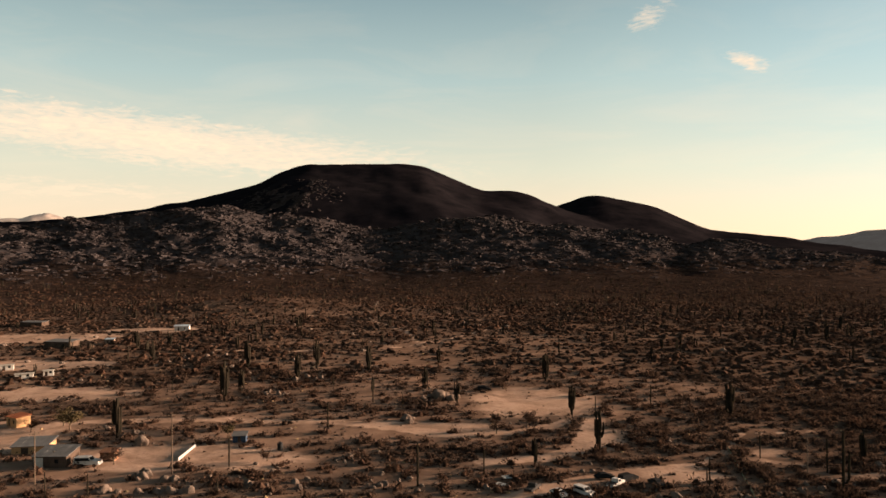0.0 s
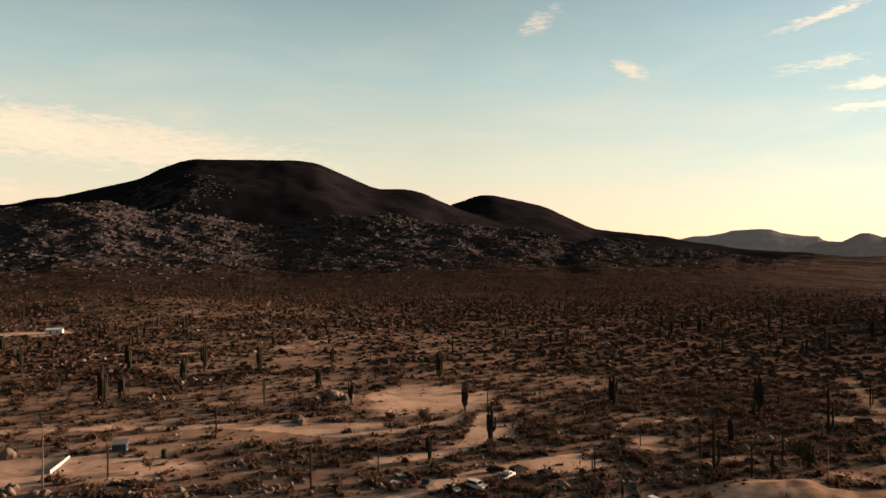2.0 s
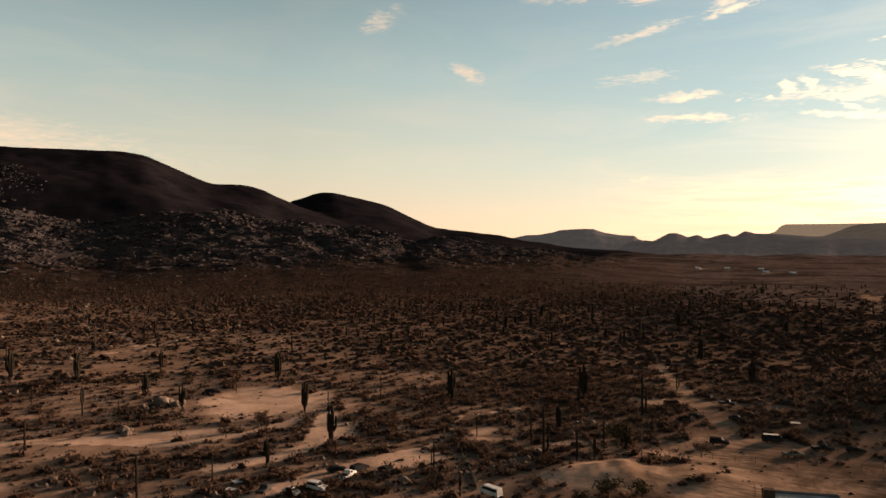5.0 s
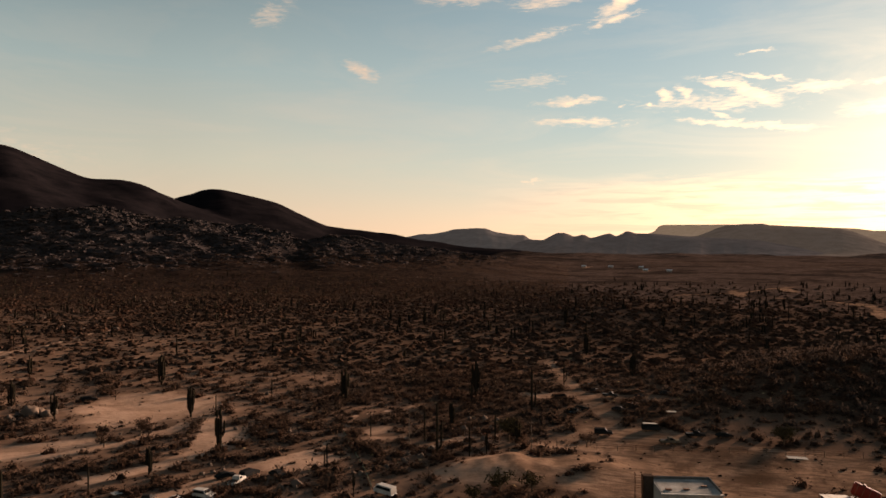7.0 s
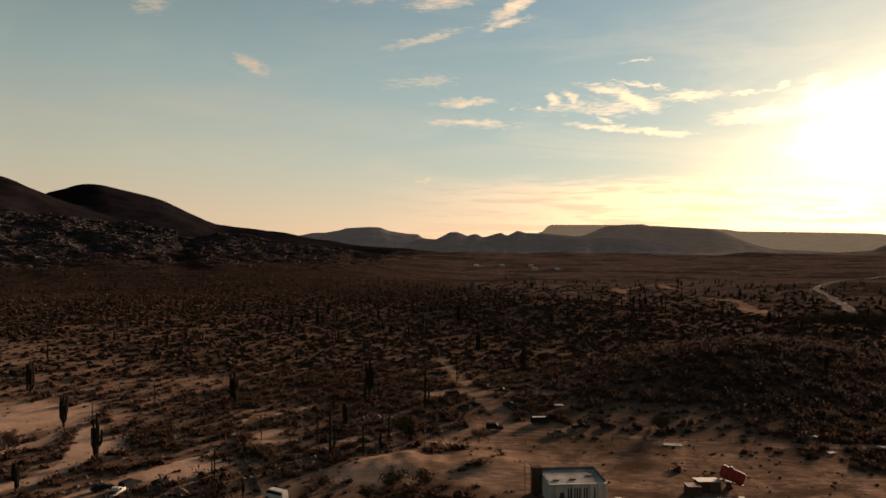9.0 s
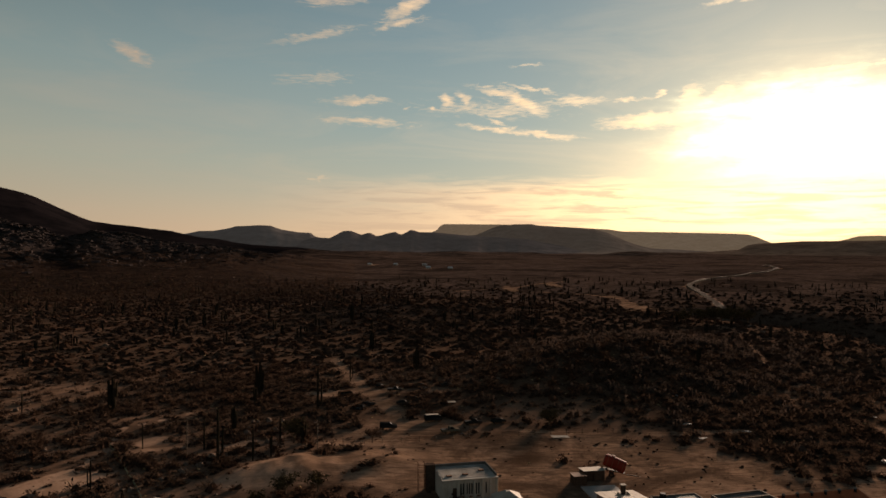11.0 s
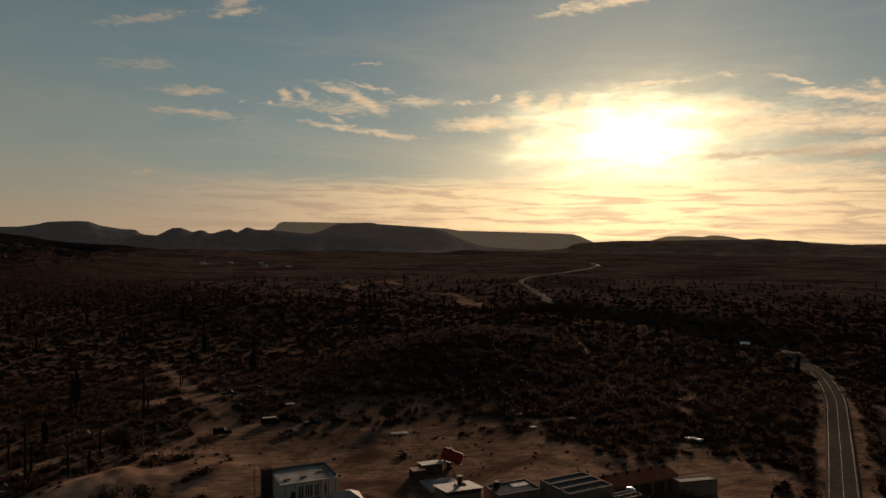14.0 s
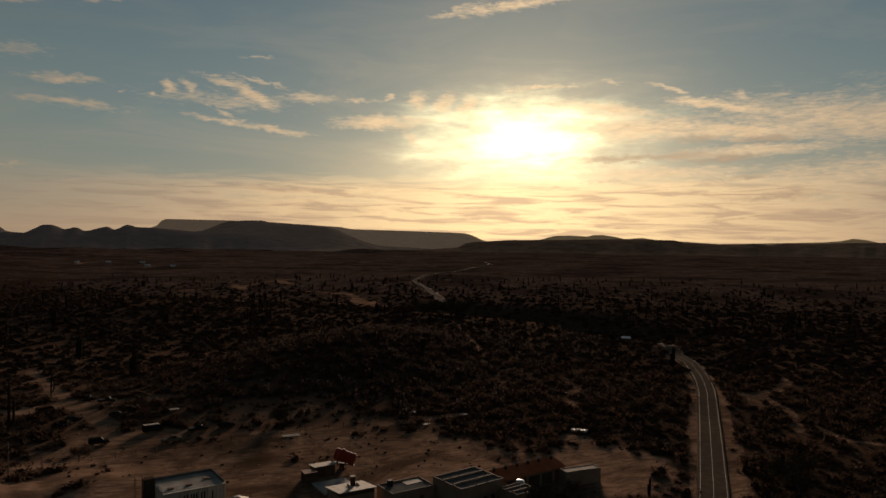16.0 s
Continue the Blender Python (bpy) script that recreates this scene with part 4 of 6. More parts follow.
# ------------------------------------------------------------ vehicles
# side outline (x forward, z), half width, belt height, side window outline, wheel places
CARS = {
    "sedan": ([(-2.2, 0.35), (-2.25, 0.85), (-1.55, 0.98), (-1.05, 1.42), (0.35, 1.44), (1.0, 0.98), (2.05, 0.85), (2.2, 0.6), (2.15, 0.32)], 0.86, 0.92,
              [(-1.3, 0.98), (-0.95, 1.34), (0.3, 1.36), (0.85, 0.98)], (-1.35, 1.38)),
    "suv": ([(-2.4, 0.45), (-2.42, 1.1), (-2.3, 1.82), (0.45, 1.86), (1.05, 1.2), (2.3, 1.08), (2.45, 0.75), (2.4, 0.42)], 0.95, 1.12,
            [(-2.15, 1.18), (-2.1, 1.7), (0.4, 1.73), (0.88, 1.2)], (-1.5, 1.55)),
    "van": ([(-2.5, 0.42), (-2.52, 1.2), (-2.4, 2.05), (1.6, 2.1), (2.25, 1.35), (2.5, 1.15), (2.55, 0.5), (2.5, 0.4)], 0.95, 1.25,
            [(-2.2, 1.32), (-2.2, 1.88), (1.45, 1.9), (1.95, 1.35)], (-1.6, 1.65)),
    "pickup": ([(-2.6, 0.5), (-2.62, 1.05), (-0.42, 1.05), (-0.4, 1.76), (0.55, 1.78), (1.1, 1.15), (2.4, 1.05), (2.55, 0.75), (2.5, 0.45)], 0.92, 1.08,
               [(-0.28, 1.14), (-0.28, 1.62), (0.5, 1.65), (0.9, 1.15)], (-1.6, 1.6)),
}


def wheel_mesh():
    tyre = drum(0.33, 0.33, 0.22, pose(0, 0, 0, 90) @ Matrix.Translation((0, 0, -0.11)), 14)
    rim = drum(0.19, 0.17, 0.25, pose(0, 0, 0, 90) @ Matrix.Translation((0, 0, -0.125)), 10)
    return tyre, rim


def make_vehicle(kind, paint, label, roof=None):
    outline, hw, belt, glass, wheels = CARS[kind]
    car = thing("old_" + kind if kind != "suv" else "old_car", label, "car" if kind in ("sedan", "suv") else kind, "vehicles in the desert yards")
    bm = slab_of(outline, -hw, hw, 0.20, belt)
    bmesh.ops.bevel(bm, geom=bm.edges[:], offset=0.05, segments=1, affect="EDGES")
    body = part("body", bm, CAR_PAINT[paint], car)
    edge = hw + 0.006
    for s in (-1, 1):
        part("side_window", slab_of(glass, s * edge, s * (edge - 0.03), 0.20, belt), GLASS, car, "dark side window")
    top = [p for p in outline if p[1] > belt + 0.1]
    (fx, fz), (gx, gz) = max(top, key=lambda p: p[0]), min((p for p in outline if p[0] > max(top, key=lambda p: p[0])[0]), key=lambda p: p[0])
    bm = bmesh.new()
    for k, (x, z) in enumerate(((gx - 0.05, gz + 0.06), (fx + 0.02, fz - 0.08))):
        w = hw - 0.2 * max(0, z - belt) - 0.1
        for s in (-1, 1):
            bm.verts.new((x + 0.035, s * w, z + 0.02)), bm.verts.new((x, s * w, z))
    bmesh.ops.convex_hull(bm, input=bm.verts)
    part("windscreen", bm, GLASS, car, "dusty windscreen")
    if roof:
        x0, x1 = min(p[0] for p in top) + 0.15, fx - 0.05
        w = 2 * (hw - 0.2 * (fz - belt)) - 0.12
        part("roof_panel", box(x1 - x0, w, 0.035, Matrix.Translation(((x0 + x1) / 2, 0, fz + 0.005)), 0.01), roof, car, "pale roof panel")
    if kind == "pickup":
        part("cargo_bed", box(2.0, 2 * hw - 0.3, 0.06, Matrix.Translation((-1.5, 0, 1.02))), BLACK, car, "dark open cargo bed")
    for x0, name in ((outline[0][0] - 0.02, "rear_bumper"), (outline[-1][0] + 0.06, "front_bumper")):
        part(name, box(0.14, 2 * hw - 0.1, 0.2, Matrix.Translation((x0, 0, 0.42)), 0.03), TIN if paint == "white" else RUST, car, "dented bumper")
    for s in (-1, 1):
        nose = max(p[0] for p in outline)
        part("headlight", box(0.06, 0.26, 0.16, Matrix.Translation((nose, s * (hw - 0.22), 0.66)), 0.02), GLASS, car, "round-edged headlight")
        for x in wheels:
            tyre, rim = wheel_mesh()
            w = part("wheel", tyre, RUBBER, car, "worn black tyre")
            w.location = (x, s * (hw - 0.06), 0.33)
            part("rim", rim, RUST, w, "rusty rim")
    return car


FLEET = {}


def park(kind, paint, label, x, y, turn, roof=None, size=0.86):
    key = (kind, paint, label)
    m = pose(x, y, at_ground(x, y) - 0.02, 0, 0, turn) @ Matrix.Scale(size, 4)
    if key in FLEET:
        ob = copy_thing(FLEET[key], Matrix())
        ob.matrix_world = m
        return ob
    FLEET[key] = make_vehicle(kind, paint, label, roof)
    FLEET[key].matrix_world = m
    return FLEET[key]


for row in (("pickup", "white", "white pickup truck parked beside a dirt track", 32.7, 134.6, 48), ("sedan", "grey", "dusty grey sedan parked among dry scrub", 40.6, 134.8, -65),
            ("suv", "white", "white estate car parked beside a dirt track", 25.7, 129.5, -52), ("sedan", "white", "white sedan parked near a dirt track", 21.0, 129.2, -60),
            ("pickup", "grey", "grey pickup truck parked in dry scrub", 16.5, 132, 60), ("sedan", "dark", "dark wrecked sedan in dry scrub", 31.5, 138.9, 10),
            ("suv", "dark", "dark car parked at the edge of a sandy clearing", 13, 227, 5), ("van", "white", "white camper van on a dirt track", 54.3, 115.2, 112), ("suv", "dark", "dark car parked among dry scrub", 35.8, 137.4, 30),
            ("suv", "white", "white estate car beside a grey-roofed house", -75.2, 149.3, 2), ("suv", "dark", "dark car with dusty roof in a sandy yard", 116, 125.5, -40),
            ("van", "dark", "dark van with pale roof in a sandy yard", 128, 122, -35), ("pickup", "cream", "cream pickup truck with low cab in a sandy yard", 124.0, 112.5, -30),
            ("sedan", "grey", "grey wrecked sedan in a junk yard", 135, 140, -50), ("sedan", "brown", "rusty brown sedan in a junk yard", 140, 141, -35),
            ("sedan", "dark", "dark wrecked sedan in a junk yard", 147, 163, 30), ("pickup", "brown", "rusty brown pickup truck in a junk yard", 150, 170, 20),
            ("pickup", "grey", "grey wrecked pickup truck in a junk yard", 145, 154, -45), ("sedan", "brown", "rusty brown sedan in a junk yard", 154, 152, -40),
            ("van", "brown", "rusty brown van in a junk yard", 131, 160, -10), ("sedan", "dark", "dark wrecked sedan in a junk yard", 128, 147, -30),
            ("pickup", "dark", "dark wrecked pickup truck in a junk yard", 124, 145, 20), ("sedan", "brown", "rusty brown sedan in a junk yard", 138, 131, -20),
            ("sedan", "dark", "dark wrecked sedan in a junk yard", 150, 147, 15), ("sedan", "grey", "grey wrecked sedan in a junk yard", 158, 145, -30),
            ("pickup", "dark", "dark wrecked pickup truck in a junk yard", 133, 113, -38), ("sedan", "dark", "dark wrecked sedan in a junk yard", 138, 109, -30)):
    kind, paint, label, x, y, turn = row
    park(kind, paint, label, x, y, turn, ROOF_PALE if kind == "van" and paint == "dark" else None, 1.1 if "grey-roofed" in label else 0.86)

# ------------------------------------------------------------ houses and yards


def pierced(L, H, depth, y0, t, holes):
    """One wall in one piece with openings cut through it."""
    xs = sorted({-L / 2, L / 2, *(u + s * w / 2 for u, _, w, _ in holes for s in (-1, 1))})
    zs = sorted({-depth, H, *(z for _, z0, _, h in holes for z in (z0, z0 + h))})
    full = {(i, k) for i in range(len(xs) - 1) for k in range(len(zs) - 1)
            if not any(abs((xs[i] + xs[i + 1]) / 2 - u) < w / 2 and z0 < (zs[k] + zs[k + 1]) / 2 < z0 + h for u, z0, w, h in holes)}
    bm, made = bmesh.new(), {}

    def at(i, k, s):
        if (i, k, s) not in made:
            made[i, k, s] = bm.verts.new((xs[i], y0 + s * t / 2, zs[k]))
        return made[i, k, s]
    for i, k in full:
        for s in (-1, 1):
            bm.faces.new((at(i, k, s), at(i + 1, k, s), at(i + 1, k + 1, s), at(i, k + 1, s)))
        for (di, dk), (a, b) in (((-1, 0), ((i, k), (i, k + 1))), ((1, 0), ((i + 1, k), (i + 1, k + 1))), ((0, -1), ((i, k), (i + 1, k))), ((0, 1), ((i, k + 1), (i + 1, k + 1)))):
            if (i + di, k + dk) not in full:
                bm.faces.new((at(*a, -1), at(*b, -1), at(*b, 1), at(*a, 1)))
    return bm


def shell(parent, L, W, H, wall, openings=(), t=0.22, depth=0.4):
    """Four walls with thickness; openings on the front (y = -W/2): (u, z0, width, height)."""
    cuts = sorted(openings)
    for y0, name, holes in ((-W / 2 + t / 2, "front_wall", cuts), (W / 2 - t / 2, "back_wall", ())):
        part(name, pierced(L, H, depth, y0, t, holes), wall, parent)
    for s in (-1, 1):
        part("side_wall", box(t, W - 2 * t, H + depth, Matrix.Translation((s * (L / 2 - t / 2), 0, -depth))), wall, parent)
    for u, z0, w, h in cuts:
        # low openings get doors, or dark panels in place of a shaded interior
        pane = part("window" if z0 > 0.3 else "door_or_shade_panel", box(w - 0.02, 0.05, h - 0.02, Matrix.Translation((u, -W / 2 + t - 0.04, z0 + 0.01))), GLASS if z0 > 0.3 else DARK_WALL, parent)
        if w > 0.5:
            part("frame", box(w, 0.04, 0.06, Matrix.Translation((u, -W / 2 + t - 0.09, z0 + h - 0.07))), WOOD, pane)


def flat_roof(parent, L, W, H, roof, rim, parapet=0.5, t=0.22):
    part("roof", box(L - 2 * t - 0.02, W - 2 * t - 0.02, 0.16, Matrix.Translation((0, 0, H - 0.18)), 0.0), roof, parent, "flat roof deck")
    for s in (-1, 1):
        part("parapet", box(L, t, parapet, Matrix.Translation((0, s * (W / 2 - t / 2), H + 0.002)), 0.03), rim, parent)
        part("parapet", box(t, W - 2 * t - 0.01, parapet, Matrix.Translation((s * (L / 2 - t / 2), 0, H + 0.002)), 0.03), rim, parent)


def pent_roof(parent, L, W, H, rise, roof, over=0.35, t=0.12):
    """A roof that falls to the front, in ribbed sheets."""
    a = math.atan2(rise, W)
    if rise < 0:
        H = H - rise
        part("front_board", box(L, 0.14, -rise, Matrix.Translation((0, -W / 2 + 0.08, H + rise + 0.002))), DARK_WALL, parent)
    n = max(3, int((L + 2 * over) / 0.95))
    step = (L + 2 * over) / n
    for k in range(n):
        m = Matrix.Translation((-L / 2 - over + (k + 0.5) * step, 0, H + rise / 2 + 0.01 * (k % 2))) @ pose(0, 0, 0, math.degrees(a))
        part("roof_sheet", box(step - 0.012, W / math.cos(a) + 2 * over, t, m, 0.015), roof, parent)
    for s in (-1, 1):
        bm = bmesh.new()
        slab_tri = [(-W / 2 + 0.22, H), (W / 2, H), (W / 2, H + rise - 0.05)] if rise > 0 else [(-W / 2 + 0.2, H + rise), (W / 2 - 0.2, H + rise), (-W / 2 + 0.2, H - 0.05)]
        x0, x1 = s * L / 2, s * (L / 2 - 0.2)
        a3 = [bm.verts.new((x0, y, z)) for y, z in slab_tri]
        b3 = [bm.verts.new((x1, y, z)) for y, z in slab_tri]
        bm.faces.new(a3), bm.faces.new(b3[::-1])
        for i in range(3):
            bm.faces.new((a3[i], b3[i], b3[(i + 1) % 3], a3[(i + 1) % 3]))
        part("gable", bm, DARK_WALL, parent)


def place(name, label, category, x, y, turn, group="desert houses"):
    return thing(name, label, category, group, pose(x, y, at_ground(x, y), 0, 0, turn))


HALL_ROOF = worn("dirty_pale_roof", (0.17, 0.152, 0.132), (0.44, 0.40, 0.35), 0.9, 1.6, 0.0, 0.0)


def white_hall():
    h = place("house", "white plastered hall with narrow slit windows and flat roof", "house", 96.0, 83.6, -34)
    L, W, H = 10.0, 7.4, 3.7
    slits = [(L * (u - 0.5), 0.8, 0.26, 2.0) for u in (0.34, 0.385, 0.45, 0.495, 0.54, 0.62, 0.665, 0.80)]
    shell(h, L, W, H, WHITE_WALL, slits + [(-2.6, 0.02, 1.0, 2.1)])
    part("roof", box(L - 0.46, W - 0.46, 0.16, Matrix.Translation((0, 0, H - 0.12)), 0.0), HALL_ROOF, h, "dirty pale roof deck")
    part("parapet", box(L, 0.22, 0.5, Matrix.Translation((0, W / 2 - 0.11, H + 0.002)), 0.03), ROOF_GREY, h, "dark back parapet")
    part("parapet", box(0.22, W - 0.45, 0.5, Matrix.Translation((L / 2 - 0.11, 0, H + 0.002)), 0.03), ROOF_GREY, h, "dark side parapet")
    for u in (0.01, 0.12, 0.28, 0.415, 0.58, 0.73, 0.87, 0.99):
        part("pilaster", box(0.38, 0.3, H - 0.2, Matrix.Translation((L * (u - 0.5), -W / 2 - 0.16, 0)), 0.04), WHITE_WALL, h)
    part("eave", box(L + 0.3, 0.5, 0.22, Matrix.Translation((0, -W / 2 - 0.26, H - 0.2)), 0.04), WHITE_WALL, h)
    for x, y in ((-3.4, -2.2), (-0.4, -1.9), (3.0, -0.2)):
        part("roof_vent", box(1.0, 0.6, 0.28, Matrix.Translation((x, y, H - 0.02)), 0.05), RUST, h, "low rusty roof vent")
    part("stair_box", box(1.7, 1.5, 5.0, Matrix.Translation((-L / 2 - 0.86, W / 2 - 1.2, -0.3)), 0.03), DARK_WALL, h, "dark boarded stair tower")
    part("patio", box(L + 1.5, 2.6, 0.3, Matrix.Translation((0.4, -W / 2 - 1.32, -0.16)), 0.02), CONCRETE, h, "grey concrete patio")
    a = h.matrix_world @ Vector((-L / 2 - 2.5, W / 2 - 1.6, 0))
    rack = thing("scaffold", "rusty steel scaffold frame standing against a stair tower", "scaffold", "", pose(a.x, a.y, at_ground(a.x, a.y), 0, 0, -34))
    for sx in (-0.6, 0.6):
        for sy in (-0.5, 0.5):
            part("post", drum(0.05, 0.05, 5.4, Matrix.Translation((sx, sy, -0.2)), 8), RUST, rack)
        for k in range(6):
            part("rung", box(0.06, 1.1, 0.06, Matrix.Translation((sx, 0, 0.6 + 0.85 * k))), RUST, rack)
    for k in (0, 2, 4):
        for sy in (-0.5, 0.5):
            part("rail", box(1.3, 0.06, 0.06, Matrix.Translation((0, sy, 1.05 + 0.85 * k))), RUST, rack)
    for u in (0.36, 0.495, 0.64):
        a = h.matrix_world @ Vector((L * (u - 0.5), -W / 2 - 0.75, 0.15))
        pot = thing("plant_pot", "white round plant pot on a concrete patio", "pot", "pots on the patio", Matrix.Translation(a))
        part("bowl", drum(0.26, 0.42, 0.6, sides=12), WHITE_WALL, pot)
        part("soil", drum(0.36, 0.36, 0.05, Matrix.Translation((0, 0, 0.57)), 12), RUST, pot)


def hut():
    h = place("hut", "small hut with pale hipped roof beside the white hall", "hut", 93.2, 71.6, -40)
    shell(h, 4.2, 3.8, 2.5, PALE_WALL, [(0, 0.02, 0.9, 2.0)])
    bm = bmesh.new()
    bmesh.ops.create_cone(bm, cap_ends=True, segments=4, radius1=3.5, radius2=0.5, depth=1.3, matrix=Matrix.Translation((0, 0, 3.16)) @ pose(0, 0, 0, 0, 0, 45))
    part("roof", bm, ROOF_PALE, h, "pale hipped roof")


def flat_block(label, x, y, turn, L, W, H, wall, roof, beams=0, parapet=0.45, holes=()):
    h = place("house", label, "house", x, y, turn)
    shell(h, L, W, H, wall, holes)
    flat_roof(h, L, W, H, roof, wall, parapet)
    for k in range(beams):
        part("roof_beam", box(L - 0.6, 0.28, 0.34, Matrix.Translation((0, W * ((k + 1) / (beams + 1) - 0.5), H - 0.02)), 0.03), wall, h)
    return h


def compound():
    big = flat_block("flat-roofed pale house with raised roof beams", 115.2, 39.9, -31, 9.4, 7.9, 4.1, PALE_WALL, ROOF_GREY, 2, 0.24, [(-1.8, 0.9, 1.1, 1.2), (0.6, 0.02, 0.95, 2.05), (2.3, 0.9, 1.0, 1.2)])
    part("vent_pipe", drum(0.09, 0.09, 1.1, Matrix.Translation((1.9, -2.9, 4.1)), 8), RUST, big)
    part("vent_pipe", drum(0.07, 0.07, 0.9, Matrix.Translation((-0.9, -3.2, 4.1)), 8), RUST, big)
    low = flat_block("low flat-roofed house with patched grey roof", 110.6, 49.6, -35, 8.4, 5.4, 3.1, PALE_WALL, ROOF_GREY, 0, 0.2, [(-2, 0.9, 1.2, 1.1), (1.5, 0.02, 0.9, 2.0)])
    part("water_tank", drum(0.55, 0.5, 1.1, Matrix.Translation((-2.4, 1.4, 3.0)), 14), BLACK, low, "black plastic roof tank")
    part("roof_patch", box(3.4, 1.9, 0.05, Matrix.Translation((2.0, 1.2, 3.09)), 0.01), ROOF_PALE, low, "pale roof patch")
    pale = place("house", "house with pale sheet roof and dark chimney", "house", 105.6, 57.6, -38)
    shell(pale, 6.2, 5.6, 2.9, PALE_WALL, [(-1.2, 0.9, 1.0, 1.1), (1.4, 0.02, 0.9, 2.0)])
    pent_roof(pale, 6.2, 5.6, 2.9, -0.7, ROOF_PALE)
    stack = part("chimney", box(0.7, 0.6, 1.9, Matrix.Translation((0.6, 0.6, 2.9)), 0.03), DARK_WALL, pale, "dark chimney")
    part("cap", box(0.95, 0.85, 0.14, Matrix.Translation((0.6, 0.6, 4.8)), 0.03), ROOF_PALE, stack, "pale chimney cap")
    for s in (-1, 1):
        part("rail", box(0.06, 1.5, 0.5, Matrix.Translation((0.6 + s * 0.8, 0.4, 3.15))), ROOF_PALE, stack)
    long = place("house", "long low house with brown roof and row of vents", "house", 127.6, 32.4, -34)
    # the wide dark panels imitate the shade of an open porch
    shell(long, 15.0, 3.2, 2.7, PALE_WALL, [(-5.6, 0.02, 2.0, 2.2), (-3.0, 0.02, 2.4, 2.2), (0.0, 0.02, 2.8, 2.2), (3.2, 0.02, 2.6, 2.2), (6.0, 0.02, 1.6, 2.2)])
    pent_roof(long, 15.0, 3.2, 2.7, 0.75, ROOF_BROWN, 0.35)
    for u in (0.02, 0.2, 0.38, 0.56, 0.74, 0.95):
        v = part("roof_vent", drum(0.24, 0.24, 0.75, Matrix.Translation((15.0 * (u - 0.5), 1.2, 3.25)), 10), BLACK, long, "dark round roof vent")
        part("cap", drum(0.36, 0.12, 0.25, Matrix.Translation((15.0 * (u - 0.5), 1.2, 4.0)), 10), ROOF_GREY, v, "dull metal cap")
    flat_block("plain pale house with blank end wall", 132.9, 23.8, -46, 7.6, 2.4, 2.7, PALE_WALL, PALE_WALL, 0, 0.06)
    ann = flat_block("small annexe with beamed flat roof", 116.5, 31.2, -31, 5.0, 4.4, 3.0, PALE_WALL, ROOF_GREY, 2, 0.2)
    part("mast", drum(0.06, 0.06, 1.6, Matrix.Translation((0.0, -0.36, 2.9)), 8), TIN, ann)
    part("dish", drum(0.75, 0.25, 0.22, Matrix.Translation((0.0, -0.36, 4.45)) @ pose(0, 0, 0, 12, 0, 0), 18), TIN, ann, "bright metal dish")
    yard = thing("concrete_slab", "grey concrete yard slab beside a shed", "slab", "", pose(113.0, 65.0, at_ground(113.0, 65.0) - 0.25, 0, 0, -38))
    part("slab", box(6.6, 6.4, 0.5, bevel=0.03), CONCRETE, yard)
    shed = place("shed", "open-fronted shed with white tin roof", "shed", 117.9, 70.5, -38, "sheds")
    # dark panels in the open front imitate its shaded inside
    shell(shed, 4.0, 2.8, 1.7, DARK_WALL, [(-0.95, 0.02, 1.6, 1.4), (0.95, 0.02, 1.5, 1.4)])
    pent_roof(shed, 4.0, 2.8, 1.7, -0.25, ROOF_PALE, 0.25, 0.06)
    block = place("shed", "plain block hut of brown boards", "shed", 113.8, 70.9, -38, "sheds")
    shell(block, 2.4, 2.2, 1.6, DARK_WALL, [(0.2, 0.02, 0.8, 1.4)])
    part("roof", box(2.6, 2.4, 0.1, Matrix.Translation((0, 0, 1.6)), 0.02), RUST, block)
    trailer = place("tank_trailer", "red steel tank on a tilted farm trailer", "trailer", 122.5, 68.2, -62, "")
    m = Matrix.Translation((0, 0, 2.5)) @ pose(0, 0, 0, 0, 20, 0)
    bm = bmesh.new()
    bmesh.ops.create_cone(bm, cap_ends=True, segments=24, radius1=1.15, radius2=1.15, depth=4.2, matrix=m @ pose(0, 0, 0, 0, 90, 0))
    bmesh.ops.bevel(bm, geom=[e for e in bm.edges if len(e.link_faces) == 2 and e.calc_face_angle(0) > 0.8], offset=0.18, segments=3, affect="EDGES")
    tank = part("tank", bm, RED, trailer, "faded red steel tank")
    for x in (-1.5, -0.5, 0.5, 1.5):
        part("hoop", drum(1.175, 1.175, 0.09, m @ pose(0, 0, 0, 0, 90, 0) @ Matrix.Translation((0, 0, x)), 24), RUST, tank)
    part("hatch", drum(0.3, 0.3, 0.25, m @ Matrix.Translation((-0.6, 0, 1.1)), 12), RUST, tank)
    part("chassis", box(4.2, 0.8, 0.16, Matrix.Translation((-0.2, 0, 1.0)) @ pose(0, 0, 0, 0, 10, 0), 0.02), BLACK, trailer)
    part("tow_bar", box(2.6, 0.1, 0.1, Matrix.Translation((3.4, 0, 0.35)) @ pose(0, 0, 0, 0, 5, 0)), BLACK, trailer)
    for s in (-1, 1):
        for x in (-1.4, 0.2):
            part("cradle", box(0.2, 0.5, 1.1, Matrix.Translation((x, s * 0.7, 0.9)), 0.02), RUST, trailer)
        w = part("wheel", drum(0.5, 0.5, 0.3, Matrix.Translation((-0.6, s * 0.95 - 0.0, 0.5)) @ pose(0, 0, 0, 90) @ Matrix.Translation((0, 0, -0.15)), 16), RUBBER, trailer, "large black tyre")
        part("rim", drum(0.25, 0.25, 0.34, Matrix.Translation((-0.6, s * 0.95, 0.5)) @ pose(0, 0, 0, 90) @ Matrix.Translation((0, 0, -0.17)), 10), RUST, w)


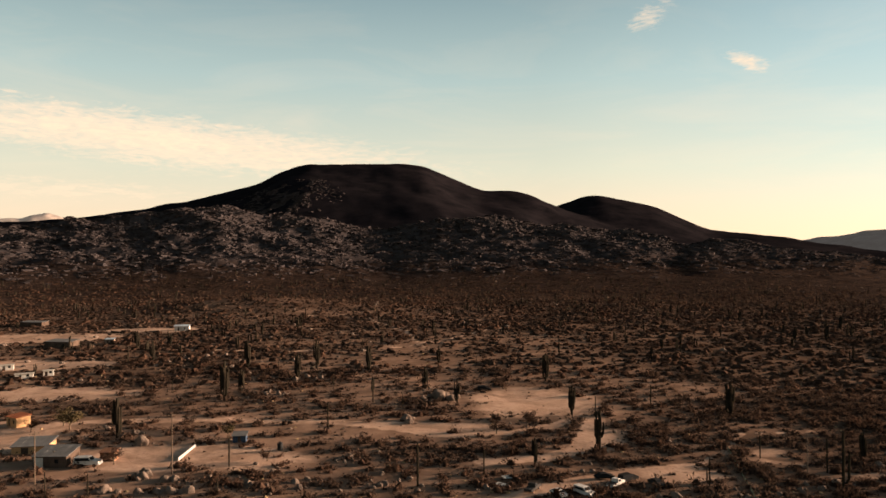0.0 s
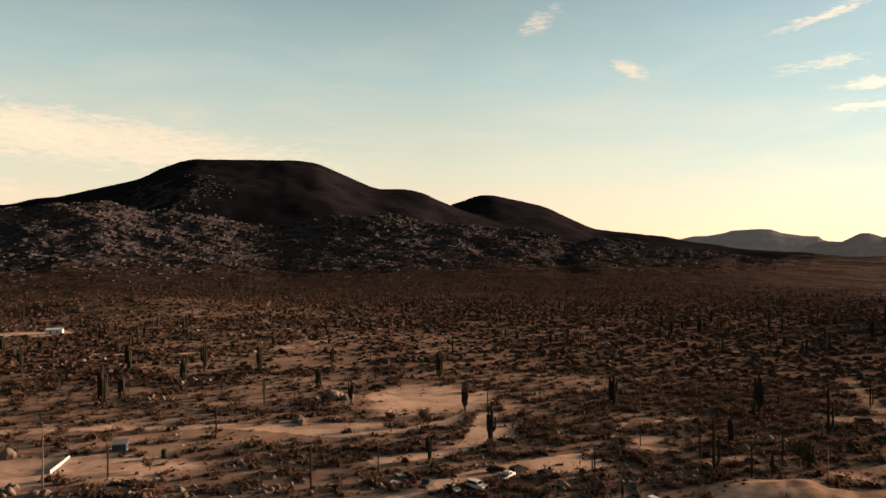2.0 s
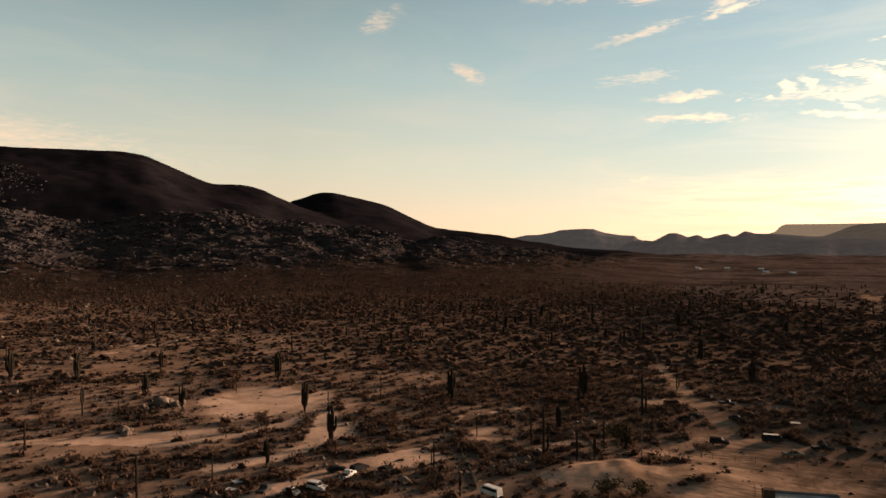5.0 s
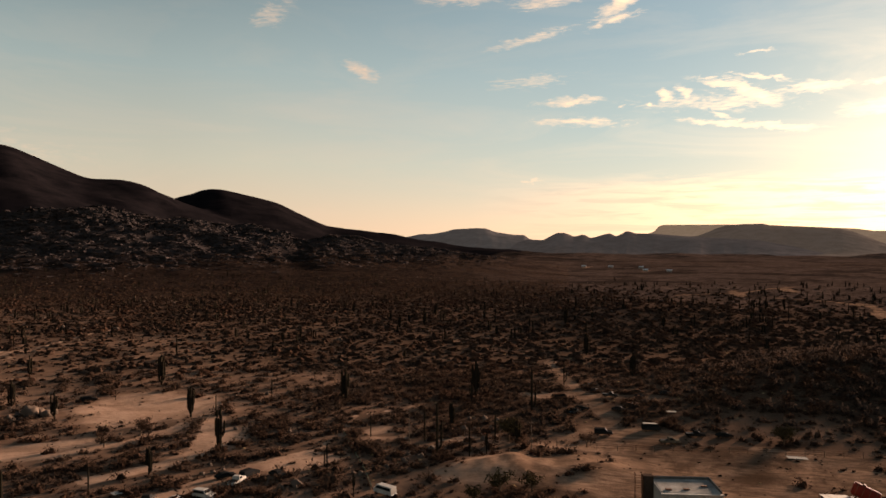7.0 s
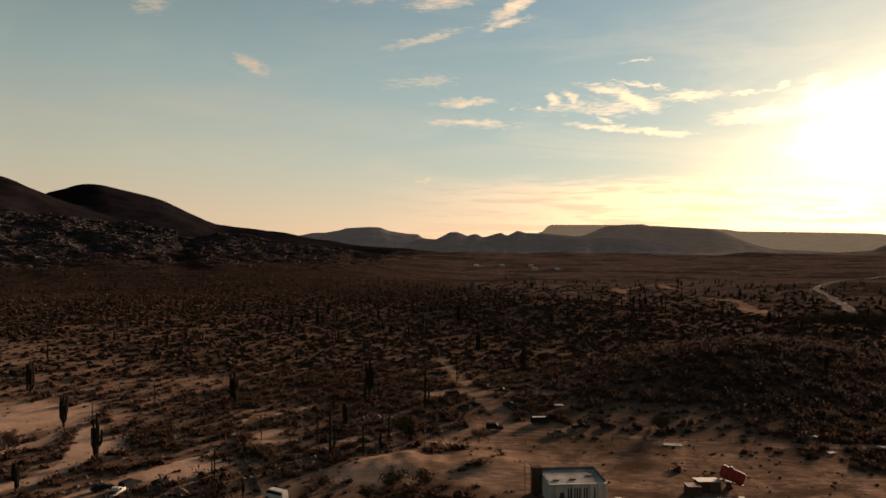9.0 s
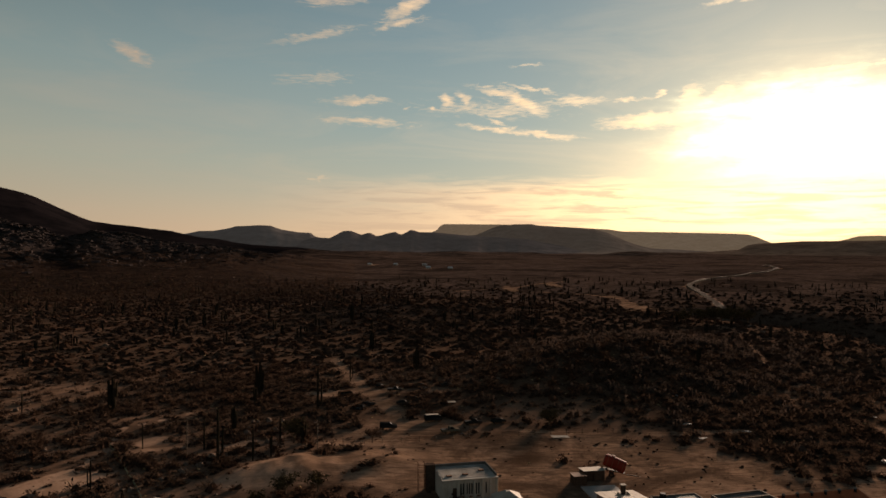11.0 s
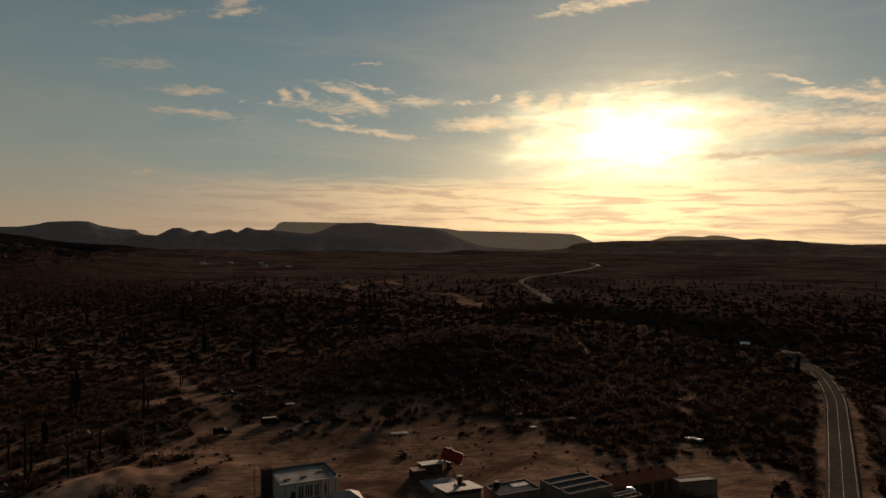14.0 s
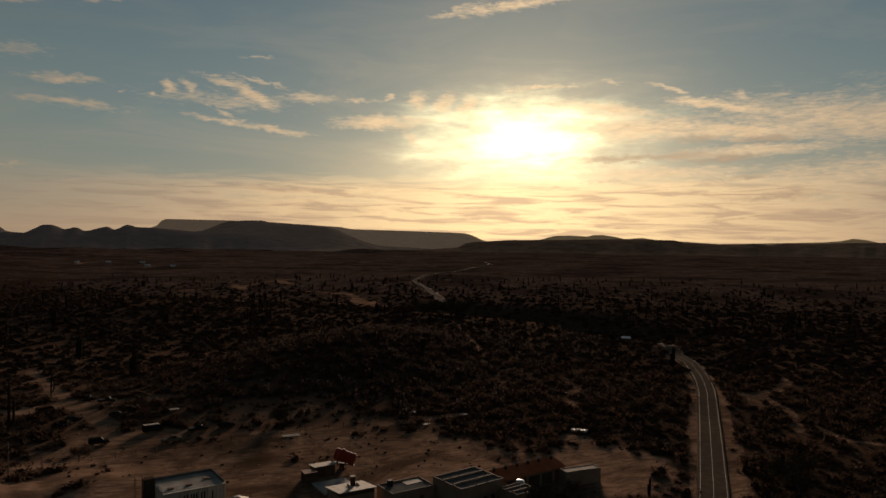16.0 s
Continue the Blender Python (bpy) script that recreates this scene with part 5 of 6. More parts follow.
def sheet(name, label, x, y, turn, L, W, mat, lift=0.12):
    s = thing(name, label, "sheet", "loose sheets on the ground", pose(x, y, at_ground(x, y) + lift, 4, 3, turn))
    n = max(3, int(L / 0.6))
    for k in range(n):
        part("strip", box(L / n - 0.015, W, 0.05, Matrix.Translation((-L / 2 + (k + 0.5) * L / n, 0, -0.03 + 0.02 * (k % 2)))), mat, s)


def small_house(label, x, y, turn, L, W, H, wall, roof, rise=0.5):
    h = place("house", label, "house", x, y, turn)
    holes = [(-L * 0.22, 0.02, 0.9, min(2.0, H - 0.25)), (L * 0.2, 0.9, 0.9, 0.9)] if L > 3.2 else [(0, 0.02, 0.8, min(1.9, H - 0.2))]
    shell(h, L, W, H, wall, holes)
    pent_roof(h, L, W, H, rise, roof, 0.3, 0.09)
    return h


def settlement():
    small_house("small ochre house lit by low sun", -111, 184.5, -30, 4.6, 3.6, 2.5, OCHRE_WALL, ROOF_BROWN, 0.3)
    small_house("small ochre house with brown roof", -117.5, 177, -20, 4.2, 3.6, 2.5, OCHRE_WALL, ROOF_PALE, 0.3)
    low = place("carport", "low carport with grey sheet roof on ochre wall", "carport", -93, 160.5, 8, "sheds")
    shell(low, 7.4, 5.4, 1.7, OCHRE_WALL, [(-1.0, 0.02, 1.6, 1.4)])
    pent_roof(low, 7.4, 5.4, 1.7, 0.7, ROOF_GREY)
    h = small_house("dark house with sloping grey sheet roof", -82.6, 150.8, 0, 7.0, 5.6, 2.4, DARK_WALL, ROOF_GREY, 0.8)
    part("white_panel", box(1.9, 0.08, 2.0, Matrix.Translation((-2.3, -2.86, 0.1)), 0.02), WHITE_WALL, h, "white wall panel")
    part("dish", drum(0.1, 0.5, 0.16, Matrix.Translation((0.4, -1.8, 3.05)) @ pose(0, 0, 0, -20), 16), WHITE_WALL, h, "white dish")
    small_house("small red-brown lean-to beside a parked car", -72.6, 153.4, 0, 3.0, 2.2, 1.9, RUST, RUST, 0.3)
    small_house("blue hut with pale sheet roof", -48.2, 167.2, 6, 3.0, 2.4, 1.6, BLUE, ROOF_GREY, 0.4)
    for x, y, L in ((-149.5, 252, 5.6), (-145, 259.5, 3.3), (-168, 272, 4.4)):
        t = small_house("white caravan standing on bare sand", x, y, 25, L, 2.1, 1.9, WHITE_WALL, ROOF_PALE, 0.1)
        t["category"] = "caravan"
    small_house("dark low house with flat roof", -250, 432, -10, 15, 6, 2.8, DARK_WALL, ROOF_GREY, 0.4)
    small_house("dark open barn with flat roof", -182, 338, -8, 13, 7, 2.8, DARK_WALL, ROOF_GREY, 0.5)
    small_house("small white house with pale roof", -150, 406, 10, 8, 4.5, 2.6, WHITE_WALL, TIN, 0.4)
    small_house("small pale hut on bare sand", -165, 350, 10, 4, 3, 2.3, PALE_WALL, TIN, 0.3)
    small_house("white roadside house far off", 341.4, 40.3, -80, 3.6, 2.4, 2.0, PALE_WALL, TIN, 0.5)
    for x, y in ((872, 995), (905, 960), (860, 832), (880, 800), (925, 905)):
        small_house("white farm building far across the plain", x, y, -45, 8, 4, 2.6, WHITE_WALL, TIN, 0.8)
    wall = thing("garden_wall", "low pale wall at a concrete slab", "wall", "", pose(-57.3, 157.6, at_ground(-57.3, 157.6), 0, 0, 90))
    for k in range(5):
        part("block", box(2.1, 0.22, 0.95, Matrix.Translation((-4.24 + 2.12 * k, 0, -0.3)), 0.02), CONCRETE, wall)
    barrel = thing("water_tank", "black plastic water tank on bare sand", "tank", "", pose(-37.1, 160.2, at_ground(-37.1, 160.2)))
    part("tank", drum(0.65, 0.62, 1.7, sides=18), BLACK, barrel)
    part("lid", drum(0.35, 0.3, 0.18, Matrix.Translation((0, 0, 1.7)), 14), BLACK, barrel)


def wire_fence(name, label, pts, gap, tall, post_mat, fill=None):
    """Posts along a line, with wires or a net between."""
    f = thing(name, label, "fence", "")
    line = [Vector((x, y, 0)) for x, y in pts]
    stops = []
    for a, b in zip(line, line[1:]):
        n = max(1, round((b - a).length / gap))
        stops += [a.lerp(b, k / n) for k in range(n)]
    stops.append(line[-1])
    for p in stops:
        p.z = at_ground(p.x, p.y)
        part("post", drum(0.07, 0.06, tall + 0.3, Matrix.Translation((p.x, p.y, p.z - 0.3)), 6), post_mat, f)
    for a, b in zip(stops, stops[1:]):
        for z in (0.35, 0.7, 1.0):
            if fill is None:
                part("wire", tube([a + Vector((0, 0, z * tall)), b + Vector((0, 0, z * tall))], [0.03, 0.03], 4), RUST, f)
        if fill is not None:
            d = b - a
            m = Matrix.Translation(a.lerp(b, 0.5) + Vector((0, 0, 0.05))) @ pose(0, 0, 0, 0, -math.degrees(math.atan2(d.z, d.to_2d().length)), math.degrees(math.atan2(d.y, d.x)))
            part("net_panel", box(d.length - 0.15, 0.04, tall - 0.1, m), fill, f)


def highway():
    """The asphalt strip with its painted lines, laid on the ground."""
    ctrl = np.array(HIGHWAY, float)
    s = np.concatenate([[0], np.cumsum(np.hypot(*np.diff(ctrl, axis=0).T))])
    q = np.concatenate([np.arange(0, s[10], 2.5), np.arange(s[10], s[-1], 12)])
    px, py = np.interp(q, s, ctrl[:, 0]), np.interp(q, s, ctrl[:, 1])
    for _ in range(14):
        px[1:-1], py[1:-1] = (px[:-2] + 2 * px[1:-1] + px[2:]) / 4, (py[:-2] + 2 * py[1:-1] + py[2:]) / 4
    tx, ty = np.gradient(px), np.gradient(py)
    n = np.hypot(tx, ty)
    nx, ny = -ty / n, tx / n
    z = land(px, py)
    lift = 0.3 - 0.15 * smooth(290, 330, np.hypot(px, py)) + smooth(600, 800, np.hypot(px, py)) * 1.2

    def strip(name, offs, up, mat, label):
        cols = [np.stack([px + nx * o, py + ny * o, z + lift + u], 1) for o, u in zip(offs, up)]
        v = np.concatenate(cols)
        m, k = len(px), len(cols)
        f = [(c * m + i, c * m + i + 1, (c + 1) * m + i + 1, (c + 1) * m + i) for c in range(k - 1) for i in range(m - 1)]
        return tagged(new(name, mesh_of(name, v, np.array(f), [mat])), label)
    road = strip("road", (-4.8, -2.65, 2.65, 4.8), (-2.2, 0, 0, -2.2), ASPHALT, "two-lane grey asphalt highway across the desert")
    tagged(road, category="road", kind="structure")
    for o, w in ((-2.3, 0.06), (2.3, 0.06), (0.0, 0.05)):
        line = strip("road_line", (o - w, o + w), (0.012, 0.012), LINE, "worn painted road line")
        line.parent = road


white_hall()
hut()
compound()
settlement()
highway()
sheet("loose_sheet", "white corrugated sheet lying on sand", 138.3, 91.1, -35, 4.2, 1.5, ROOF_PALE)
sheet("loose_sheet", "pale sheet metal lying in a junk yard", 143.5, 130.5, -30, 3.6, 1.4, ROOF_PALE, 0.4)
sheet("loose_sheet", "white sheet metal dumped in dry scrub", 13, 139.5, 20, 3.0, 1.5, WHITE_WALL, 0.3)
sheet("loose_sheet", "white sheet metal dumped in dry scrub", 11, 135.5, -30, 2.0, 1.2, WHITE_WALL, 0.3)
for x, y, turn, L in ((168, 74, -50, 1.6), (172, 61, -30, 2.0), (159, 66, -10, 2.4), (210, 42, 10, 1.6), (193, 88, 30, 2.0), (169, 74, 50, 2.4), (172, 61, 70, 1.6)):
    sheet("loose_sheet", "small pale sheet metal scrap lying in dark scrub", x, y, turn, L, 0.9, CONCRETE, 0.35)
wire_fence("wire_fence", "rusty wire fence with wooden posts along a yard", [(87, 141), (98, 127.5), (110, 114.5), (126, 103), (150, 84)], 4.0, 1.3, WOOD)
wire_fence("net_fence", "low fence of faded green netting beside a track", [(65, 164), (60.5, 145), (56.5, 129), (53.5, 119)], 3.0, 0.5, WOOD, GREEN_NET)
boat = thing("boat", "small white boat lying on dry ground", "boat", "", pose(168.8, 30.4, at_ground(168.8, 30.4) + 0.05, 0, 8, 68) @ Matrix.Scale(0.7, 4))
part("hull", slab_of([(-2.6, 0.15), (-2.7, 0.8), (2.2, 0.85), (3.1, 0.95), (2.3, 0.1)], -0.85, 0.85, -0.2, 0.2), CAR_PAINT["white"], boat)
part("deck", box(2.0, 1.2, 0.25, Matrix.Translation((0.6, 0, 0.82)), 0.05), WHITE_WALL, boat)

# ------------------------------------------------------------ tall plants, rocks, poles


def make_cardon(seed, arms, slim=1.0):
    """A giant column cactus 1 m tall: ribbed trunk and arms that turn up; scaled when planted."""
    q = random.Random(seed)
    c = thing("cardon_cactus", "tall dark green ribbed column cactus on desert sand", "cactus", "column cacti on the plain")
    w = 0.036 * slim
    part("trunk", tube([(0, 0, -0.03), (0, 0, 0.25), (0.006, 0, 0.6), (0.004, 0.004, 0.92), (0.004, 0.004, 0.985), (0.004, 0.004, 1.0)],
                       [w * 0.85, w, w, w * 0.88, w * 0.6, w * 0.15], 14, 0.17), CACTUS, c)
    for k in range(arms):
        a = 2 * math.pi * (k + q.uniform(-0.3, 0.3)) / max(arms, 1)
        base, out = q.uniform(0.08, 0.42), q.uniform(0.05, 0.105)
        top, r = q.uniform(0.62, 0.97), w * q.uniform(0.75, 0.97)
        d = Vector((math.cos(a), math.sin(a), 0))
        path = [Vector((0, 0, base)), d * out * 0.6 + Vector((0, 0, base + 0.015)), d * out + Vector((0, 0, base + 0.08)), d * out * 1.04 + Vector((0, 0, (base + top) / 2)),
                d * out * 1.1 + Vector((0, 0, top - 0.03)), d * out * 1.1 + Vector((0, 0, top))]
        part("arm", tube(path, [r * 0.7, r * 0.9, r, r, r * 0.8, r * 0.2], 12, 0.17), CACTUS, c)
    return c


CARDONS = [make_cardon(1, 8), make_cardon(2, 10), make_cardon(3, 6), make_cardon(4, 11), make_cardon(5, 4), make_cardon(6, 0, 0.8), make_cardon(7, 1, 0.8), make_cardon(8, 2, 0.85)]
USED = set()


def plant(protos, k, x, y, tall, turn, thick=1.0):
    m = pose(x, y, at_ground(x, y), 0, 0, turn) @ Matrix.Diagonal((tall * thick, tall * thick, tall, 1))
    if (id(protos), k) not in USED:
        USED.add((id(protos), k))
        protos[k].matrix_world = m
        return protos[k]
    ob = copy_thing(protos[k], Matrix())
    ob.matrix_world = m
    return ob


# big ones that stand out: x, y, height, form
STANDING = [(-79, 171, 10, 1), (-49, 273, 11, 0), (-51, 247, 9.5, 3), (-28, 263, 9.5, 1), (-21, 210, 8, 7), (-6, 231, 7.6, 2), (4, 209, 7, 0), (-2, 282, 6.8, 2),
            (35, 242, 10, 3), (35, 193, 7.8, 3), (19, 148, 5.4, 1), (-5, 135, 8.8, 5), (13, 280, 4, 5), (-29, 177, 7, 5), (77, 190, 9.8, 3), (35, 159, 9.5, 0), (50, 133, 5.7, 6),
            (41, 191, 5.6, 5), (74, 131, 11.5, 6), (77, 142, 6.7, 5), (184, 439, 7, 2), (105, 313, 7.5, 7), (-67, 216, 11.5, 2), (-76, 274, 10.5, 1), (-119, 289, 9.4, 0), (-141, 326, 8.6, 3),
            (-45, 148, 6.4, 5), (-42, 131, 3.5, 6), (-74, 131, 4.5, 7), (49, 117, 4.2, 7), (114, 178, 11, 3), (115, 152, 11.5, 6), (95, 131, 5.8, 2), (91, 134, 6.5, 7), (130, 11, 3.4, 4),
            (-36, 231, 5, 5), (-12, 205, 4.5, 6), (60, 205, 6, 5), (20, 226, 3.0, 5), (84, 127, 5, 7), (79, 126, 7, 6), (68, 152, 5, 5), (89, 150, 6, 1), (106, 168, 6.5, 7), (146, 176, 8, 6),
            (8, 141, 5.0, 5), (-66, 131, 4, 6), (175, 175, 8, 2), (196, 222, 9, 0), (240, 170, 7, 5), (250, 300, 9, 3), (153, -12, 4.2, 1), (160, -16, 5, 2), (210, -22, 5, 5)]
q = random.Random(21)
for x, y, tall, form in STANDING:
    plant(CARDONS, form, x, y, tall * q.uniform(0.95, 1.05), q.uniform(0, 360), 0.95 if form > 4 else 1.05)
cx, cy = sow(225, 560, 0.0011, rng)
ok = keep_off(cx, cy, rng, 0.2)
for x, y in list(zip(cx[ok], cy[ok]))[:90]:
    plant(CARDONS, q.choice((0, 1, 2, 3, 4, 5, 5, 6, 6, 7)), x, y, q.uniform(3.5, 8.0), q.uniform(0, 360), 1.15)


def far_columns(r0, r1, per):
    """Column cacti too far to tell apart, a few plain shafts each."""
    x, y = sow(r0, r1, per, rng)
    ok = (bare_at(x, y) < 0.4) & (zones(x, y)[1] < 0.3)
    x, y = x[ok], y[ok]
    out = []
    for k in range(3):
        dx, dy = rng.normal(0, 0.8 * (k > 0), len(x)), rng.normal(0, 0.8 * (k > 0), len(x))
        h, w = rng.uniform(2.5, 6.5, len(x)) * (1 if k == 0 else 0.75), rng.uniform(0.28, 0.5, len(x))
        a0 = rng.uniform(0, 6.28, len(x))
        z = land(x, y) - 0.2
        ang = [a0 + i * 2.094 for i in range(3)]
        foot = [np.stack([x + dx + w * np.cos(a), y + dy + w * np.sin(a), z], 1) for a in ang]
        head = [np.stack([x + dx + 0.8 * w * np.cos(a), y + dy + 0.8 * w * np.sin(a), z + h], 1) for a in ang]
        for i in range(3):
            j = (i + 1) % 3
            out.append(np.stack([foot[i], foot[j], head[j], foot[i], head[j], head[i]], 1).reshape(-1, 3))
    return np.concatenate(out)


soup("far_cacti", far_columns(330, 900, 0.0009), CACTUS, "many dark column cacti far across the plain", "cactus")


def rock_mesh(seed, detail=2):
    q = random.Random(seed)
    bm = bmesh.new()
    bmesh.ops.create_icosphere(bm, subdivisions=detail, radius=1)
    off = Vector((q.uniform(0, 50), q.uniform(0, 50), q.uniform(0, 50)))
    sx, sy, sz = q.uniform(0.8, 1.3), q.uniform(0.75, 1.1), q.uniform(0.6, 1.05)
    cuts = [(Vector((q.gauss(0, 1), q.gauss(0, 1), q.gauss(0.2, 0.8))).normalized(), q.uniform(0.55, 0.85)) for _ in range(7)]
    for v in bm.verts:
        p = v.co.copy()
        for n, d in cuts:
            s = p.dot(n)
            if s > d:
                p -= n * (s - d) * 0.85
        p *= 1 + 0.22 * noise.noise(p * 1.6 + off) + 0.07 * noise.noise(p * 4.5 + off)
        v.co = Vector((p.x * sx, p.y * sy, p.z * sz + 0.35))
    return bm


ROCKS = []
for k in range(8):
    me = bpy.data.meshes.new("boulder")
    bm = rock_mesh(k, 3)
    for f in bm.faces:
        f.smooth = True
    bm.to_mesh(me)
    bm.free()
    me.materials.append(ROCK)
    ROCKS.append(me)

# heaps of boulders: x, y, spread, count, largest
HEAPS = [(-1.5, 216, 4.5, 12, 2.5), (-10, 188, 2.2, 5, 1.84), (-20.5, 154, 4, 14, 0.88), (-70.5, 164.5, 2.4, 4, 1.6), (-60, 142, 3, 7, 1.52), (-55, 139, 3, 7, 1.28),
         (-51, 132.5, 4, 8, 1.6), (-11.5, 136, 6, 16, 1.04), (-38, 137, 7, 20, 1.04), (42, 174, 4, 9, 0.72), (-52, 222, 4, 9, 1.2), (-48, 250, 4, 7, 1.76),
         (-29, 138, 6, 16, 0.96), (-85, 179, 3, 8, 1.12), (-76, 174, 4, 5, 1.2), (48, 168, 6, 12, 0.64), (30, 143, 5, 8, 0.72), (42, 128, 5, 12, 1.04), (66, 130, 7, 16, 0.8),
         (90, 146, 7, 14, 1.04), (100, 152, 5, 8, 1.2), (75, 135, 5, 10, 0.96), (-100, 300, 9, 12, 1.44), (60, 210, 8, 8, 0.8), (-18, 228, 7, 9, 0.88), (8, 134, 4, 8, 0.72),
         (-112, 288, 7, 14, 0.9), (-88, 300, 6, 6, 0.9), (55, 128, 5, 6, 0.8), (-64, 133, 5, 6, 1.5)]
for x0, y0, spread, count, large in HEAPS:
    for k in range(count):
        s = large if k == 0 else large * q.uniform(0.25, 0.8)
        x, y = (x0, y0) if k == 0 else (x0 + q.gauss(0, spread * 0.7), y0 + q.gauss(0, spread * 0.6))
        ob = tagged(new("boulder", ROCKS[q.randrange(8)]), "weathered pale granite boulder among dry scrub" if s < 2 else "large weathered granite boulder above dry scrub", "boulder", "granite boulders on the plain")
        ob.matrix_world = pose(x, y, at_ground(x, y) - 0.12 * s, q.uniform(-12, 12), q.uniform(-12, 12), q.uniform(0, 360)) @ Matrix.Diagonal((s, s, s * q.uniform(0.8, 1.2), 1))


def boulder_field():
    """The granite foothill: thousands of boulders that nobody could count."""
    forms = []
    for k in range(6):
        bm = rock_mesh(40 + k, 1)
        bmesh.ops.triangulate(bm, faces=bm.faces)
        forms.append(np.array([[v.co[:] for v in f.verts] for f in bm.faces]))
        bm.free()
    blocks = []
    for k in range(10):
        bm = bmesh.new()
        lean = rng.normal(0, 0.25, 2)
        for c in ((i, j, k) for i in (-1, 1) for j in (-1, 1) for k in (-1, 1)):
            v = np.array(c) * rng.uniform(0.5, 1.05, 3)
            bm.verts.new((v[0] + lean[0] * v[2], v[1] + lean[1] * v[2], v[2] * 0.9 + 0.3))
        bmesh.ops.convex_hull(bm, input=bm.verts)
        bmesh.ops.delete(bm, geom=[v for v in bm.verts if not v.link_faces], context="VERTS")
        bmesh.ops.triangulate(bm, faces=bm.faces)
        bm.verts.index_update()
        blocks.append((np.array([v.co[:] for v in bm.verts]), np.array([[v.index for v in f.verts] for f in bm.faces])))
        bm.free()
    x, y = sow(700, 1540, 0.105, rng, -36, 36)
    high = sow(1880, 2260, 0.22, rng, -17, -8)
    x, y = np.concatenate([x, high[0]]), np.concatenate([y, high[1]])
    keep = rng.uniform(0, 1, len(x)) < zones(x, y)[0] * (0.80 + 1.7 * fbm(x / 60, y / 60, 3, 70) + 0.9 * fbm(x / 18, y / 18, 2, 71))
    x, y = x[keep], y[keep]
    s = 0.9 + 2.3 * rng.uniform(0, 1, len(x)) ** 2.2
    gathered("boulder_field", blocks, x, y, land(x, y) - 0.25 * s, s * rng.uniform(1.0, 2.2, len(x)), s * rng.uniform(0.35, 0.85, len(x)), rng, FIELD_ROCK, "granite boulders heaped over the foothill slopes", "boulders")
    x, y = sow(240, 880, 0.0036, rng)
    keep = fbm(x / 60, y / 60, 3, 80) > 0.03
    x, y = x[keep], y[keep]
    s = 0.35 + 1.5 * rng.uniform(0, 1, len(x)) ** 3
    soup("scattered_rocks", scatter(forms, x, y, land(x, y) - 0.2 * s, s, s * 0.8, rng), ROCK, "pale granite rocks scattered through desert scrub", "rocks")
    x, y = sow(88, 240, 0.02, rng)
    keep = (fbm(x / 30, y / 30, 3, 81) > 0.0) & (bare_at(x, y) < 0.5)
    x, y = x[keep], y[keep]
    s = 0.2 + 0.5 * rng.uniform(0, 1, len(x)) ** 3
    soup("stones", scatter(forms, x, y, land(x, y) - 0.2 * s, s, s * 0.8, rng), ROCK, "pale stones strewn over desert soil", "rocks")


boulder_field()


